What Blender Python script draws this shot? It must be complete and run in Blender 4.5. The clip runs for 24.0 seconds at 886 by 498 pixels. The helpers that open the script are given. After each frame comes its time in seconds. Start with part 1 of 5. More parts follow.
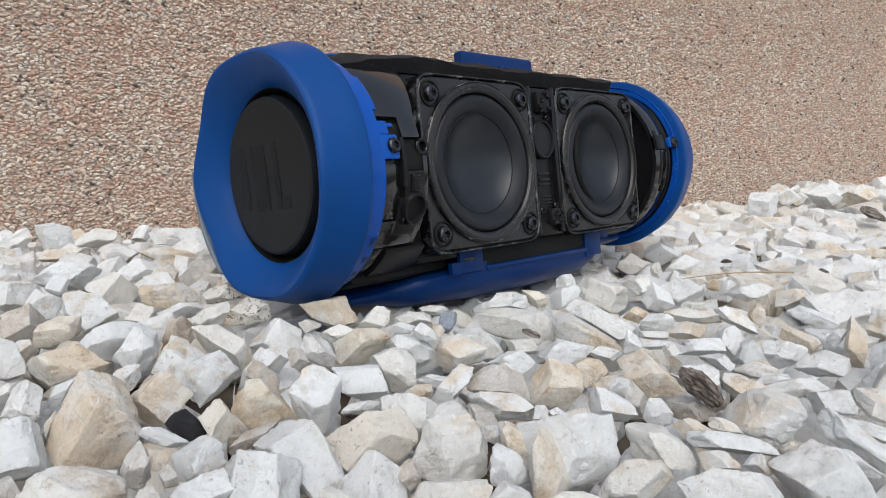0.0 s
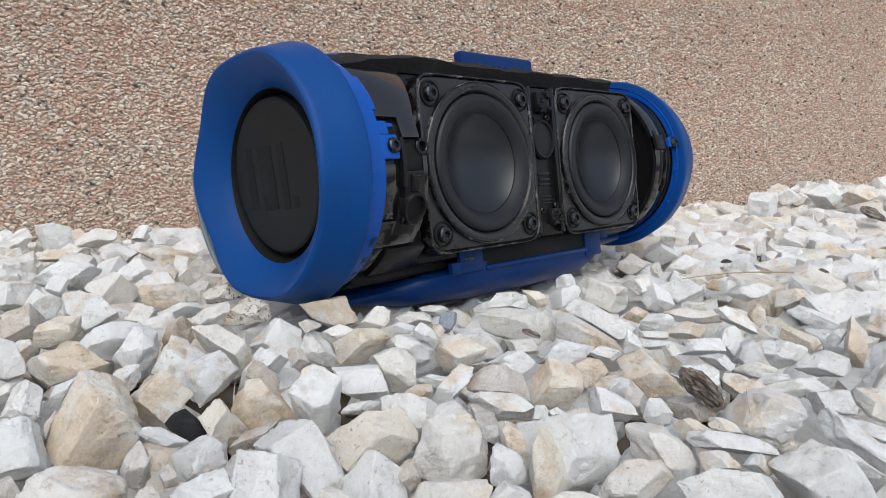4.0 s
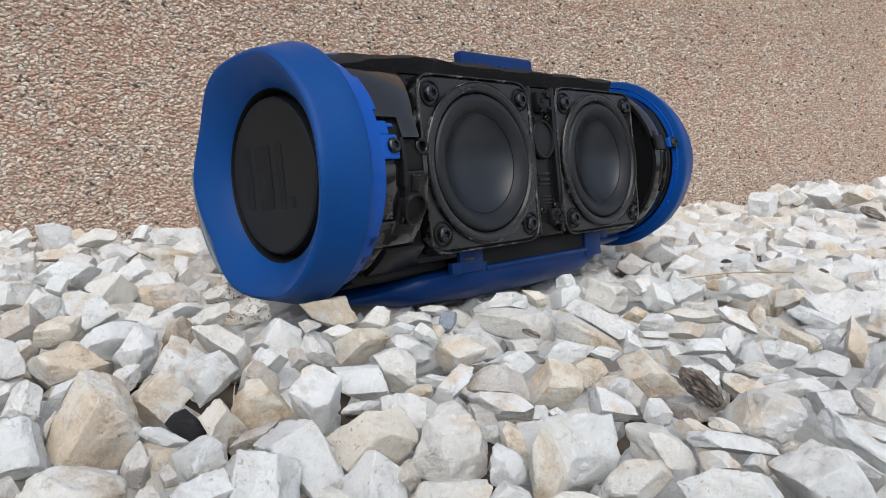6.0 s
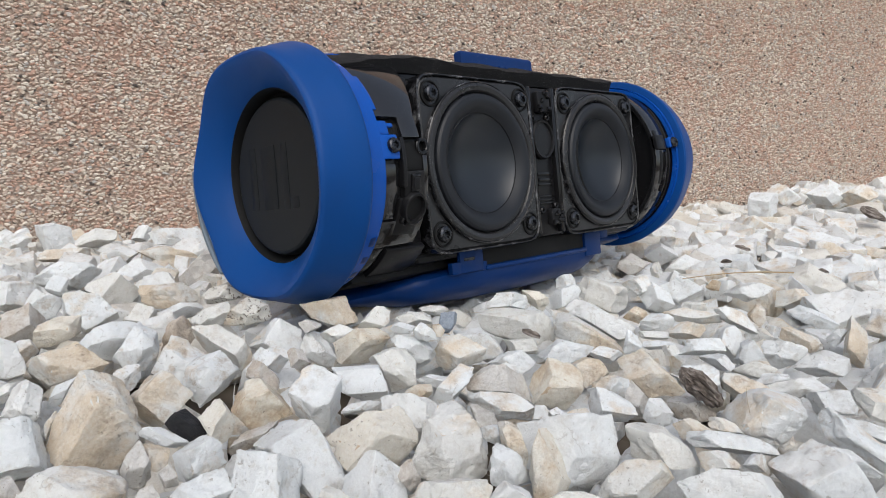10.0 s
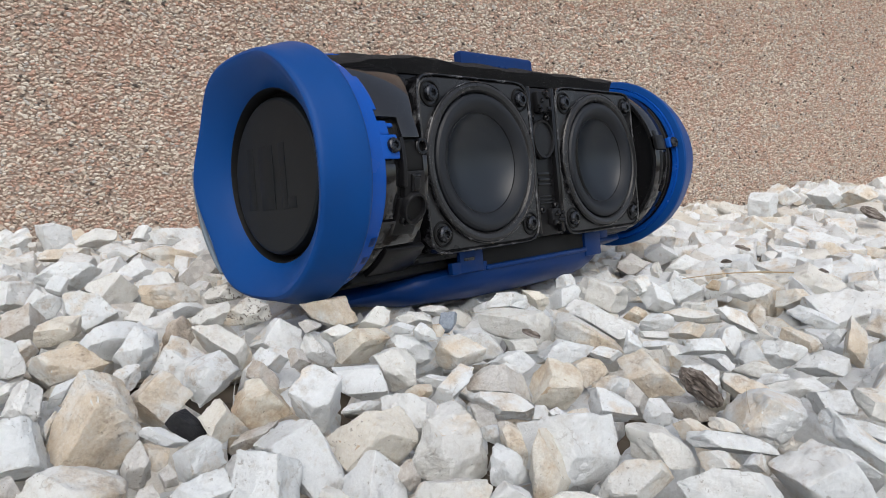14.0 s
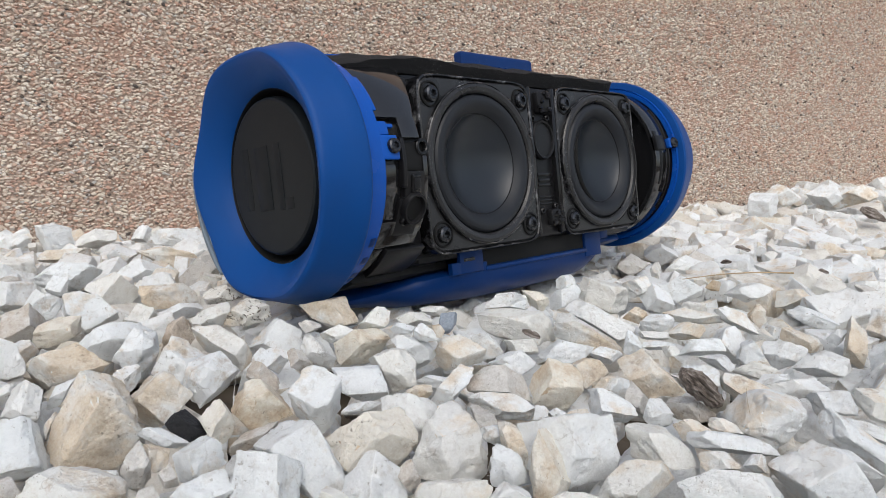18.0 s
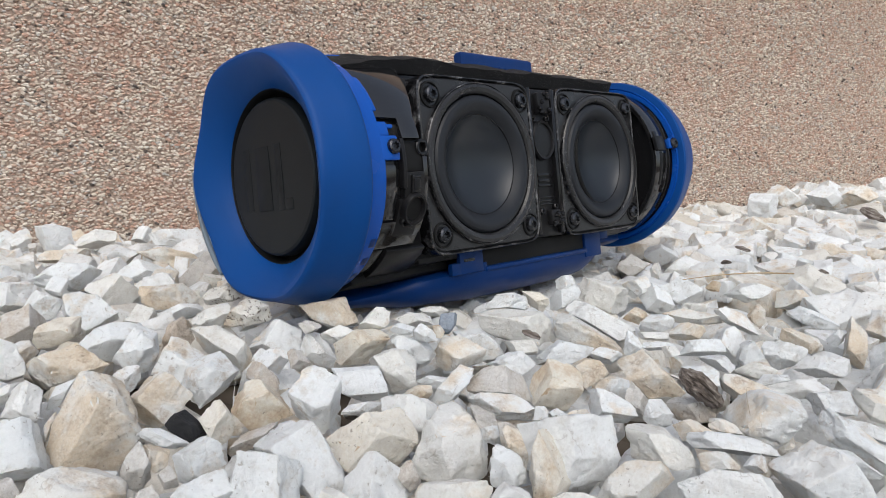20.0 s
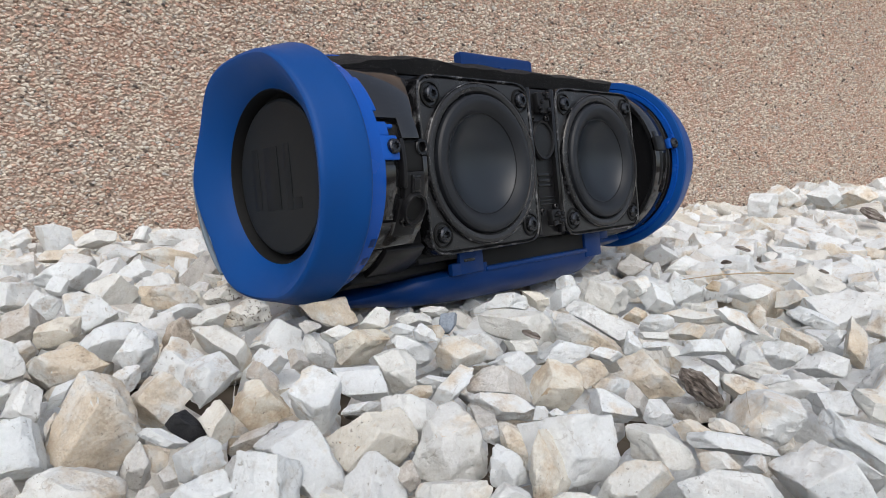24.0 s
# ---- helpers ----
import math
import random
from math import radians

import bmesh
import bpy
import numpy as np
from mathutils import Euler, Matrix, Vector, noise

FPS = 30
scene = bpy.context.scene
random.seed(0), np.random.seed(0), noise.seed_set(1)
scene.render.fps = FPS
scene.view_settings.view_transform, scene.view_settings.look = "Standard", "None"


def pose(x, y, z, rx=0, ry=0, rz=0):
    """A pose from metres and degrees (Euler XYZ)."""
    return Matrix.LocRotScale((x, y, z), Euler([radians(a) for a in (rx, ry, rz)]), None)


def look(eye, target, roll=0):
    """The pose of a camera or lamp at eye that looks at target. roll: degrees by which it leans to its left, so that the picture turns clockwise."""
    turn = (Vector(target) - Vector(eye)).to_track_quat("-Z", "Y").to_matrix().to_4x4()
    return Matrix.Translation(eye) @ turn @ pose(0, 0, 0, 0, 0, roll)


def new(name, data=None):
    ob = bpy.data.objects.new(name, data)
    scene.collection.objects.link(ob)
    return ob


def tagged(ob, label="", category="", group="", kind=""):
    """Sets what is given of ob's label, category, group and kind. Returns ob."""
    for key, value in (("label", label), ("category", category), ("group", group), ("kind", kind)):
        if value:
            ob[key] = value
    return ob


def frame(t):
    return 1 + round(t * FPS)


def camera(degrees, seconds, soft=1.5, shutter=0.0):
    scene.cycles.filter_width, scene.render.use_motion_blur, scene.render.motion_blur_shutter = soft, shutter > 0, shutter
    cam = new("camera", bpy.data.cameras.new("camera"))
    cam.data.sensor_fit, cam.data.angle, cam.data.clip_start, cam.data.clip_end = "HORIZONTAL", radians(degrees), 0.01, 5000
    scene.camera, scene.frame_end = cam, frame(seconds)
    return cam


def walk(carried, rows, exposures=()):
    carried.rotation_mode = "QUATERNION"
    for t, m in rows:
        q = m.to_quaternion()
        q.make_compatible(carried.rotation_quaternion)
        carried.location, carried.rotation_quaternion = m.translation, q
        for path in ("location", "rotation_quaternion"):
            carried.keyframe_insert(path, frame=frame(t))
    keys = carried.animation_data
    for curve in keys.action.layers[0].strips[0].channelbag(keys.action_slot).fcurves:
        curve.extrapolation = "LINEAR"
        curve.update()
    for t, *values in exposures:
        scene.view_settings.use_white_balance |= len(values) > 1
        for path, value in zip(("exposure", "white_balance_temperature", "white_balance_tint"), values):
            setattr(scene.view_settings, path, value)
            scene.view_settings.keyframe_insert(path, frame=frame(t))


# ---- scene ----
cam = camera(66.33, 24.0, soft=0.55)
EYE, AIM = (-0.22454, -0.19285, 0.05737), (-0.01595, 0.01725, 0.00897)


def held(lift=0.0):
    """The camera's pose, tipped up by a hair."""
    return look(EYE, AIM, 0.7065) @ pose(0, 0, 0, lift, 0, 0)


cam.data.dof.use_dof, cam.data.dof.focus_distance, cam.data.dof.aperture_fstop = True, 0.16, 110.0
walk(cam, [(0.0, held()), (15.0, held()), (22.0, held(0.10)), (24.0, held(0.075))], exposures=((0.0, 0.23), (15.0, 0.23), (22.0, 0.26), (24.0, 0.26)))

# ---- daylight: an overcast sky with a broad, weak sun ----
world = bpy.data.worlds.new("overcast_sky")
scene.world = world
world.use_nodes = True
wn = world.node_tree
sky = wn.nodes.new("ShaderNodeTexSky")
sky.sky_type, sky.sun_disc = "NISHITA", False
sky.sun_elevation, sky.sun_rotation = radians(51), radians(223)
sky.air_density, sky.dust_density, sky.ozone_density = 1.0, 2.5, 1.0
grey = wn.nodes.new("ShaderNodeHueSaturation")
grey.inputs["Saturation"].default_value = 0.60
wn.links.new(sky.outputs[0], grey.inputs["Color"])
wn.links.new(grey.outputs[0], wn.nodes["Background"].inputs["Color"])
wn.nodes["Background"].inputs["Strength"].default_value = 0.15
sun = new("sun", bpy.data.lights.new("sun", "SUN"))
sun.data.energy, sun.data.angle, sun.data.color = 0.9, radians(60), (1.0, 0.985, 0.945)
sun.matrix_world = look((-0.8, -0.85, 1.45), (0, 0, 0))


# ---- materials ----
def mat(name, colour=(0.5, 0.5, 0.5), rough=0.5, metal=0.0, spec=0.5):
    m = bpy.data.materials.new(name)
    m.use_nodes = True
    b = m.node_tree.nodes["Principled BSDF"]
    b.inputs["Base Color"].default_value = (*colour, 1)
    b.inputs["Roughness"].default_value = rough
    b.inputs["Metallic"].default_value = metal
    b.inputs["Specular IOR Level"].default_value = spec
    return m, m.node_tree, b


def node(nt, kind, **values):
    n = nt.nodes.new(kind)
    for key, v in values.items():
        n.inputs[key.replace("_", " ")].default_value = v
    return n


def noise_of(nt, vec, scale, detail=4.0, rough=0.55):
    n = node(nt, "ShaderNodeTexNoise", Scale=scale, Detail=detail, Roughness=rough)
    nt.links.new(vec, n.inputs["Vector"])
    return n.outputs["Fac"]


def ramp(nt, fac, stops, hard=False):
    n = nt.nodes.new("ShaderNodeValToRGB")
    e = n.color_ramp.elements
    n.color_ramp.interpolation = "CONSTANT" if hard else "LINEAR"
    while len(e) < len(stops):
        e.new(0.5)
    for el, (p, c) in zip(e, stops):
        el.position = p
        el.color = (*c, 1) if not isinstance(c, float) else (c, c, c, 1)
    nt.links.new(fac, n.inputs[0])
    return n.outputs[0]


def blend(nt, fac, a, b, how="MIX"):
    n = nt.nodes.new("ShaderNodeMix")
    n.data_type, n.blend_type = "RGBA", how
    for socket, v in ((n.inputs[0], fac), (n.inputs[6], a), (n.inputs[7], b)):
        if isinstance(v, (int, float)):
            socket.default_value = v
        elif isinstance(v, tuple):
            socket.default_value = (*v, 1)
        else:
            nt.links.new(v, socket)
    return n.outputs[2]


def math_of(nt, how, a, b=0.0):
    n = nt.nodes.new("ShaderNodeMath")
    n.operation = how
    for socket, v in ((n.inputs[0], a), (n.inputs[1], b)):
        if isinstance(v, (int, float)):
            socket.default_value = v
        else:
            nt.links.new(v, socket)
    return n.outputs[0]


def bump(nt, bsdf, height, strength, distance):
    n = node(nt, "ShaderNodeBump", Strength=strength, Distance=distance)
    nt.links.new(height, n.inputs["Height"])
    nt.links.new(n.outputs[0], bsdf.inputs["Normal"])


def chance(nt):
    """A number from 0 to 1 of each object's and each loose piece's own."""
    a = nt.nodes.new("ShaderNodeObjectInfo").outputs["Random"]
    b = nt.nodes.new("ShaderNodeNewGeometry").outputs["Random Per Island"]
    return math_of(nt, "FRACT", math_of(nt, "ADD", a, b))


def place_of(nt, shift=None):
    """World-size coordinates, moved by a piece's own number."""
    g = nt.nodes.new("ShaderNodeNewGeometry").outputs["Position"]
    if shift is None:
        return g
    n = nt.nodes.new("ShaderNodeVectorMath")
    n.operation = "ADD"
    nt.links.new(g, n.inputs[0])
    nt.links.new(math_of(nt, "MULTIPLY", shift, 7.0), n.inputs[1])
    return n.outputs[0]


def stone_material(name, tones, tint, amount, cracks=1.0, pitted=False):
    """Broken marble: a tone of each stone's own, tinted patches with soft borders, greyer clouds, hairline cracks, pits and a sugary skin."""
    m, nt, b = mat(name, rough=0.55, spec=0.35)
    pick = chance(nt)
    v = place_of(nt, pick)
    body = ramp(nt, pick, tones)
    cloud = noise_of(nt, v, 45.0, 5.0, 0.55)
    # how much of a stone is tinted: its own share
    share = math_of(nt, "MULTIPLY", math_of(nt, "SINE", math_of(nt, "MULTIPLY", pick, 91.0)), 0.10)
    patch = math_of(nt, "ADD", noise_of(nt, v, 70.0, 6.0, 0.62), share)
    col = blend(nt, ramp(nt, patch, [(amount, 0.0), (amount + 0.13, 0.75), (amount + 0.30, 1.0)]), body, tint)
    rust = math_of(nt, "ADD", noise_of(nt, v, 190.0, 6.0, 0.7), math_of(nt, "MULTIPLY", share, 0.6))
    col = blend(nt, ramp(nt, rust, [(0.60, 0.0), (0.72, 0.55 * min(cracks, 1.0))]), col, (0.42, 0.29, 0.17))
    col = blend(nt, ramp(nt, cloud, [(0.50, 0.0), (0.72, 0.55)]), col, blend(nt, 1.0, col, (0.80, 0.80, 0.81), "MULTIPLY"))
    mottle = noise_of(nt, v, 260.0, 5.0, 0.65)
    col = blend(nt, 1.0, col, ramp(nt, mottle, [(0.32, (0.84, 0.81, 0.775)), (0.46, (0.975, 0.97, 0.965)), (0.58, (1.0, 1.0, 1.0))]), "MULTIPLY")
    sugar = noise_of(nt, v, 1500.0, 4.0, 0.8)
    col = blend(nt, 0.5, col, ramp(nt, sugar, [(0.32, (0.28, 0.28, 0.28)), (0.68, (0.72, 0.72, 0.72))]), "OVERLAY")
    speck = math_of(nt, "ADD", noise_of(nt, v, 900.0, 3.0, 0.6), math_of(nt, "MULTIPLY", noise_of(nt, v, 55.0, 3.0), 0.45))
    hole = ramp(nt, speck, [(0.505, 1.0), (0.53, 0.0)])
    col = blend(nt, math_of(nt, "MULTIPLY", hole, 0.5 * cracks), col, (0.24, 0.19, 0.14))
    vein = node(nt, "ShaderNodeTexVoronoi", Scale=60.0)
    vein.feature = "DISTANCE_TO_EDGE"
    bend = nt.nodes.new("ShaderNodeTexNoise")
    bend.inputs["Scale"].default_value, bend.inputs["Detail"].default_value = 140.0, 5.0
    nt.links.new(v, bend.inputs["Vector"])
    shake = nt.nodes.new("ShaderNodeVectorMath")
    shake.operation = "SCALE"
    shake.inputs["Scale"].default_value = 0.016
    nt.links.new(bend.outputs["Color"], shake.inputs[0])
    warp = nt.nodes.new("ShaderNodeVectorMath")
    warp.operation = "ADD"
    nt.links.new(v, warp.inputs[0])
    nt.links.new(shake.outputs[0], warp.inputs[1])
    nt.links.new(warp.outputs[0], vein.inputs["Vector"])
    line = math_of(nt, "MULTIPLY", ramp(nt, vein.outputs["Distance"], [(0.0, 1.0), (0.013, 0.0)]), ramp(nt, noise_of(nt, v, 110.0, 3.0), [(0.50, 0.0), (0.60, 1.0)]))
    col = blend(nt, math_of(nt, "MULTIPLY", line, 0.32 * cracks), col, (0.24, 0.18, 0.12))
    col = blend(nt, 1.0, col, (0.985, 1.0, 0.99), "MULTIPLY")
    nt.links.new(col, b.inputs["Base Color"])
    chips = node(nt, "ShaderNodeTexVoronoi", Scale=330.0)
    nt.links.new(warp.outputs[0], chips.inputs["Vector"])
    rise = math_of(nt, "ADD", math_of(nt, "MULTIPLY", noise_of(nt, v, 160.0, 4.0, 0.5), 0.9), math_of(nt, "MULTIPLY", noise_of(nt, v, 700.0, 6.0, 0.78), 0.60))
    rise = math_of(nt, "ADD", rise, math_of(nt, "MULTIPLY", chips.outputs["Distance"], 0.22))
    rise = math_of(nt, "SUBTRACT", rise, math_of(nt, "MULTIPLY", line, 0.08))
    rise = math_of(nt, "SUBTRACT", rise, math_of(nt, "MULTIPLY", hole, 0.14))
    if pitted:  # worm-eaten: rows of small round holes
        cells = node(nt, "ShaderNodeTexVoronoi", Scale=620.0)
        nt.links.new(warp.outputs[0], cells.inputs["Vector"])
        sunk = math_of(nt, "MULTIPLY", ramp(nt, cells.outputs["Distance"], [(0.22, 1.0), (0.36, 0.0)]), ramp(nt, noise_of(nt, v, 120.0, 2.0), [(0.42, 0.0), (0.5, 1.0)]))
        nt.links.new(blend(nt, math_of(nt, "MULTIPLY", sunk, 0.85), col, (0.13, 0.095, 0.065)), b.inputs["Base Color"])
        rise = math_of(nt, "SUBTRACT", rise, math_of(nt, "MULTIPLY", sunk, 0.7))
    bump(nt, b, rise, 1.0, 0.0012)
    return m


TAN, OCHRE = (0.75, 0.62, 0.47), (0.60, 0.44, 0.28)
WHITE_STONE = stone_material("white_marble", [(0.0, (0.857, 0.873, 0.88)), (0.5, (0.836, 0.846, 0.852)), (1.0, (0.867, 0.862, 0.846))], TAN, 0.62, 0.9)
CREAM_STONE = stone_material("cream_marble", [(0.0, (0.846, 0.826, 0.784)), (0.5, (0.826, 0.81, 0.773)), (1.0, (0.857, 0.846, 0.82))], TAN, 0.505)
GREY_STONE = stone_material("greyish_marble", [(0.0, (0.64, 0.61, 0.575)), (0.5, (0.71, 0.68, 0.645)), (1.0, (0.60, 0.57, 0.54))], (0.50, 0.41, 0.325), 0.52, 1.2)
OCHRE_STONE = stone_material("ochre_marble", [(0.0, (0.815, 0.758, 0.658)), (0.5, (0.826, 0.773, 0.684)), (1.0, (0.836, 0.794, 0.721))], OCHRE, 0.455, 1.2)
DARK_STONE = stone_material("dark_slate", [(0.0, (0.020, 0.021, 0.024)), (1.0, (0.028, 0.028, 0.032))], (0.04, 0.04, 0.042), 0.55, 0.0)
BLUE_STONE = stone_material("blue_grey_stone", [(0.0, (0.30, 0.34, 0.40)), (1.0, (0.34, 0.37, 0.42))], (0.42, 0.44, 0.48), 0.56)
PITTED_STONE = stone_material("pitted_cream_marble", [(0.0, (0.74, 0.71, 0.66)), (1.0, (0.76, 0.73, 0.68))], TAN, 0.55, 1.2, pitted=True)
MIXED_STONE = stone_material("mixed_marble", [(0.0, (0.857, 0.862, 0.862)), (0.45, (0.836, 0.836, 0.836)), (0.56, (0.815, 0.784, 0.731)), (0.68, (0.794, 0.758, 0.7)), (0.74, (0.7, 0.664, 0.617)),
                                             (0.80, (0.784, 0.721, 0.627)), (0.84, (0.836, 0.831, 0.82)), (1.0, (0.867, 0.862, 0.846))], TAN, 0.57)

PEBBLES, nt, b = mat("wall_pebbles", rough=0.7, spec=0.3)
pick = chance(nt)
# the last, near-black tone also paints the shade of pits between pebbles
tone = ramp(nt, pick, [(0.0, (0.65, 0.57, 0.475)), (0.22, (0.56, 0.47, 0.385)), (0.40, (0.74, 0.67, 0.58)), (0.58, (0.50, 0.41, 0.34)),
                       (0.68, (0.52, 0.49, 0.45)), (0.78, (0.52, 0.34, 0.26)), (0.89, (0.60, 0.44, 0.35)), (0.968, (0.10, 0.085, 0.075))], hard=True)
patch = noise_of(nt, place_of(nt), 26.0, 3.0)
tone = blend(nt, ramp(nt, patch, [(0.45, 0.0), (0.70, 0.55)]), tone, blend(nt, 0.6, tone, (0.60, 0.42, 0.33)))
blush = noise_of(nt, place_of(nt), 170.0, 2.0)
tone = blend(nt, ramp(nt, blush, [(0.54, 0.0), (0.66, 0.75)]), tone, (0.56, 0.36, 0.275))
nt.links.new(blend(nt, 0.25, tone, noise_of(nt, place_of(nt), 900.0), "OVERLAY"), b.inputs["Base Color"])
bump(nt, b, noise_of(nt, place_of(nt), 1500.0), 0.4, 0.0006)

RENDER, nt, b = mat("pebbledash_mortar", rough=0.9, spec=0.2)
v = place_of(nt)
cells = node(nt, "ShaderNodeTexVoronoi", Scale=380.0)
nt.links.new(v, cells.inputs["Vector"])
tone = ramp(nt, cells.outputs["Distance"], [(0.0, (0.56, 0.47, 0.395)), (0.6, (0.33, 0.255, 0.205))])
tone = blend(nt, ramp(nt, noise_of(nt, v, 26.0, 3.0), [(0.45, 0.0), (0.7, 0.5)]), tone, (0.42, 0.24, 0.17))
nt.links.new(tone, b.inputs["Base Color"])
bump(nt, b, math_of(nt, "SUBTRACT", 1.0, cells.outputs["Distance"]), 0.8, 0.0015)

SOIL, nt, b = mat("brown_stony_earth", rough=0.9, spec=0.2)
v = place_of(nt)
chips = node(nt, "ShaderNodeTexVoronoi", Scale=55.0)
nt.links.new(v, chips.inputs["Vector"])
tone = ramp(nt, noise_of(nt, v, 9.0, 8.0), [(0.3, (0.075, 0.058, 0.042)), (0.7, (0.20, 0.165, 0.13))])
tone = blend(nt, ramp(nt, chips.outputs["Distance"], [(0.35, 0.0), (0.75, 0.8)]), tone, (0.05, 0.040, 0.030))
nt.links.new(tone, b.inputs["Base Color"])
bump(nt, b, math_of(nt, "SUBTRACT", 1.0, chips.outputs["Distance"]), 0.9, 0.008)


def plastic(name, colour, rough, dust=0.0, grain=0.0, spec=0.5, wear=(0.14, 0.14, 0.14), smear=0.10):
    """Moulded plastic or rubber: fine grain, cloudy handling marks in the gloss, dust specks."""
    m, nt, b = mat(name, colour, rough, spec=spec)
    v = nt.nodes.new("ShaderNodeTexCoord").outputs["Object"]
    marks = noise_of(nt, v, 60.0, 5.0)
    nt.links.new(ramp(nt, marks, [(0.3, max(rough - smear, 0.05)), (0.75, min(rough + smear, 1.0))]), b.inputs["Roughness"])
    col = blend(nt, ramp(nt, marks, [(0.35, 0.0), (0.75, 0.35)]), colour, tuple(0.75 * c + 0.008 for c in colour))
    if dust:
        specks = noise_of(nt, v, 2100.0, 2.0)
        few = math_of(nt, "ADD", specks, math_of(nt, "MULTIPLY", noise_of(nt, v, 90.0, 2.0), 0.25))
        col = blend(nt, ramp(nt, few, [(0.86 - dust, 0.0), (0.90 - dust, 0.7)]), col, wear)
    nt.links.new(col, b.inputs["Base Color"])
    if grain:
        bump(nt, b, noise_of(nt, v, 2200.0, 3.0), grain, 0.0004)
    return m


BLUE_RUBBER = plastic("matt_blue_rubber", (0.0018, 0.0560, 0.235), 0.44, dust=0.0, grain=0.06, spec=0.17, smear=0.05)
# pale grey-blue that paints the gloss highlight of the ring's edge
PALE_SHEEN = plastic("pale_sheen_on_rubber", (0.16, 0.20, 0.24), 0.45, grain=0.1)
BLUE_PLASTIC = plastic("glossy_blue_plastic", (0.005, 0.080, 0.40), 0.24, dust=0.01, spec=0.22)
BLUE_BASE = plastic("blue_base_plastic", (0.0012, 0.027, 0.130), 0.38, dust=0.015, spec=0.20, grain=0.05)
BLACK_GLOSS = plastic("glossy_black_plastic", (0.009, 0.009, 0.010), 0.11, dust=0.02, spec=0.30, smear=0.04)
BLACK_MATT = plastic("matt_black_plastic", (0.010, 0.010, 0.011), 0.36, dust=0.03, grain=0.10, spec=0.22)
PANEL_GLOSS = plastic("polished_black_plastic", (0.008, 0.008, 0.009), 0.10, dust=0.02, spec=0.90, smear=0.03)
PLATE_BLACK = plastic("dusty_black_frame", (0.019, 0.019, 0.020), 0.32, dust=0.07, grain=0.12, spec=0.42, wear=(0.22, 0.22, 0.22))
SURROUND = plastic("black_rubber_surround", (0.014, 0.016, 0.020), 0.46, dust=0.0, spec=0.30, smear=0.06)
CONE = plastic("dark_grey_cone", (0.012, 0.016, 0.022), 0.33, dust=0.0, spec=0.48, smear=0.06)
DISC_GREY = plastic("charcoal_disc", (0.0095, 0.0120, 0.0138), 0.50, dust=0.0, grain=0.05, spec=0.22, smear=0.05)
MARK_GREY = plastic("printed_mark", (0.0085, 0.0105, 0.012), 0.55, spec=0.2)
HOLLOW = plastic("deep_black_rubber", (0.011, 0.011, 0.011), 0.6, spec=0.15)
FOAM = plastic("black_foam_strip", (0.013, 0.013, 0.014), 0.70, dust=0.10, grain=1.0, spec=0.2)
# scuffed black edges; the pale patches also paint glints on rims and rib
SCUFF_AND_GLINT, nt, b = mat("scuffed_glinting_black_edge", rough=0.20)
marks = noise_of(nt, nt.nodes.new("ShaderNodeTexCoord").outputs["Object"], 170.0, 6.0, 0.7)
nt.links.new(ramp(nt, marks, [(0.49, (0.006, 0.006, 0.007)), (0.59, (0.06, 0.06, 0.065)), (0.70, (0.28, 0.28, 0.28))]), b.inputs["Base Color"])
SCREW_STEEL, nt, b = mat("blackened_steel", (0.060, 0.062, 0.068), 0.2, metal=0.9)
nt.links.new(ramp(nt, noise_of(nt, nt.nodes.new("ShaderNodeTexCoord").outputs["Object"], 900.0), [(0.3, 0.12), (0.7, 0.34)]), b.inputs["Roughness"])
BARK, nt, b = mat("weathered_bark", rough=0.9, spec=0.2)
v = nt.nodes.new("ShaderNodeTexCoord").outputs["Object"]
fibre = node(nt, "ShaderNodeTexNoise", Scale=1.0, Detail=7.0, Roughness=0.65)
stretch = nt.nodes.new("ShaderNodeMapping")
stretch.inputs["Scale"].default_value = (160, 900, 900)
nt.links.new(v, stretch.inputs["Vector"])
nt.links.new(stretch.outputs[0], fibre.inputs["Vector"])
nt.links.new(ramp(nt, fibre.outputs["Fac"], [(0.32, (0.035, 0.028, 0.023)), (0.48, (0.17, 0.14, 0.12)), (0.66, (0.36, 0.325, 0.29))]), b.inputs["Base Color"])
bump(nt, b, fibre.outputs["Fac"], 0.9, 0.0015)
STRAW, nt, b = mat("dry_straw", (0.46, 0.33, 0.14), 0.6)
nt.links.new(ramp(nt, noise_of(nt, place_of(nt), 300.0), [(0.3, (0.30, 0.21, 0.10)), (0.7, (0.46, 0.35, 0.20))]), b.inputs["Base Color"])


# ---- mesh helpers ----
def part(name, bm, material, parent=None, label="", smooth=True, sharp=24):
    me = bpy.data.meshes.new(name)
    bmesh.ops.recalc_face_normals(bm, faces=bm.faces)
    bm.to_mesh(me)
    bm.free()
    me.materials.append(material)
    if smooth:
        me.polygons.foreach_set("use_smooth", [True] * len(me.polygons))
        me.set_sharp_from_angle(angle=radians(sharp))
    ob = new(name, me)
    if parent is not None:
        ob.parent = parent
    return tagged(ob, label)


def box(x0, x1, y0, y1, z0, z1, bev=0.0, seg=2, bm=None):
    made = bmesh.new()
    bmesh.ops.create_cube(made, size=1.0)
    for vert in made.verts:
        vert.co = Vector(((x0 + x1) / 2 + vert.co.x * (x1 - x0), (y0 + y1) / 2 + vert.co.y * (y1 - y0), (z0 + z1) / 2 + vert.co.z * (z1 - z0)))
    if bev:
        bmesh.ops.bevel(made, geom=made.edges[:], offset=bev, segments=seg, affect="EDGES", profile=0.5)
    return made if bm is None else joined(bm, made)


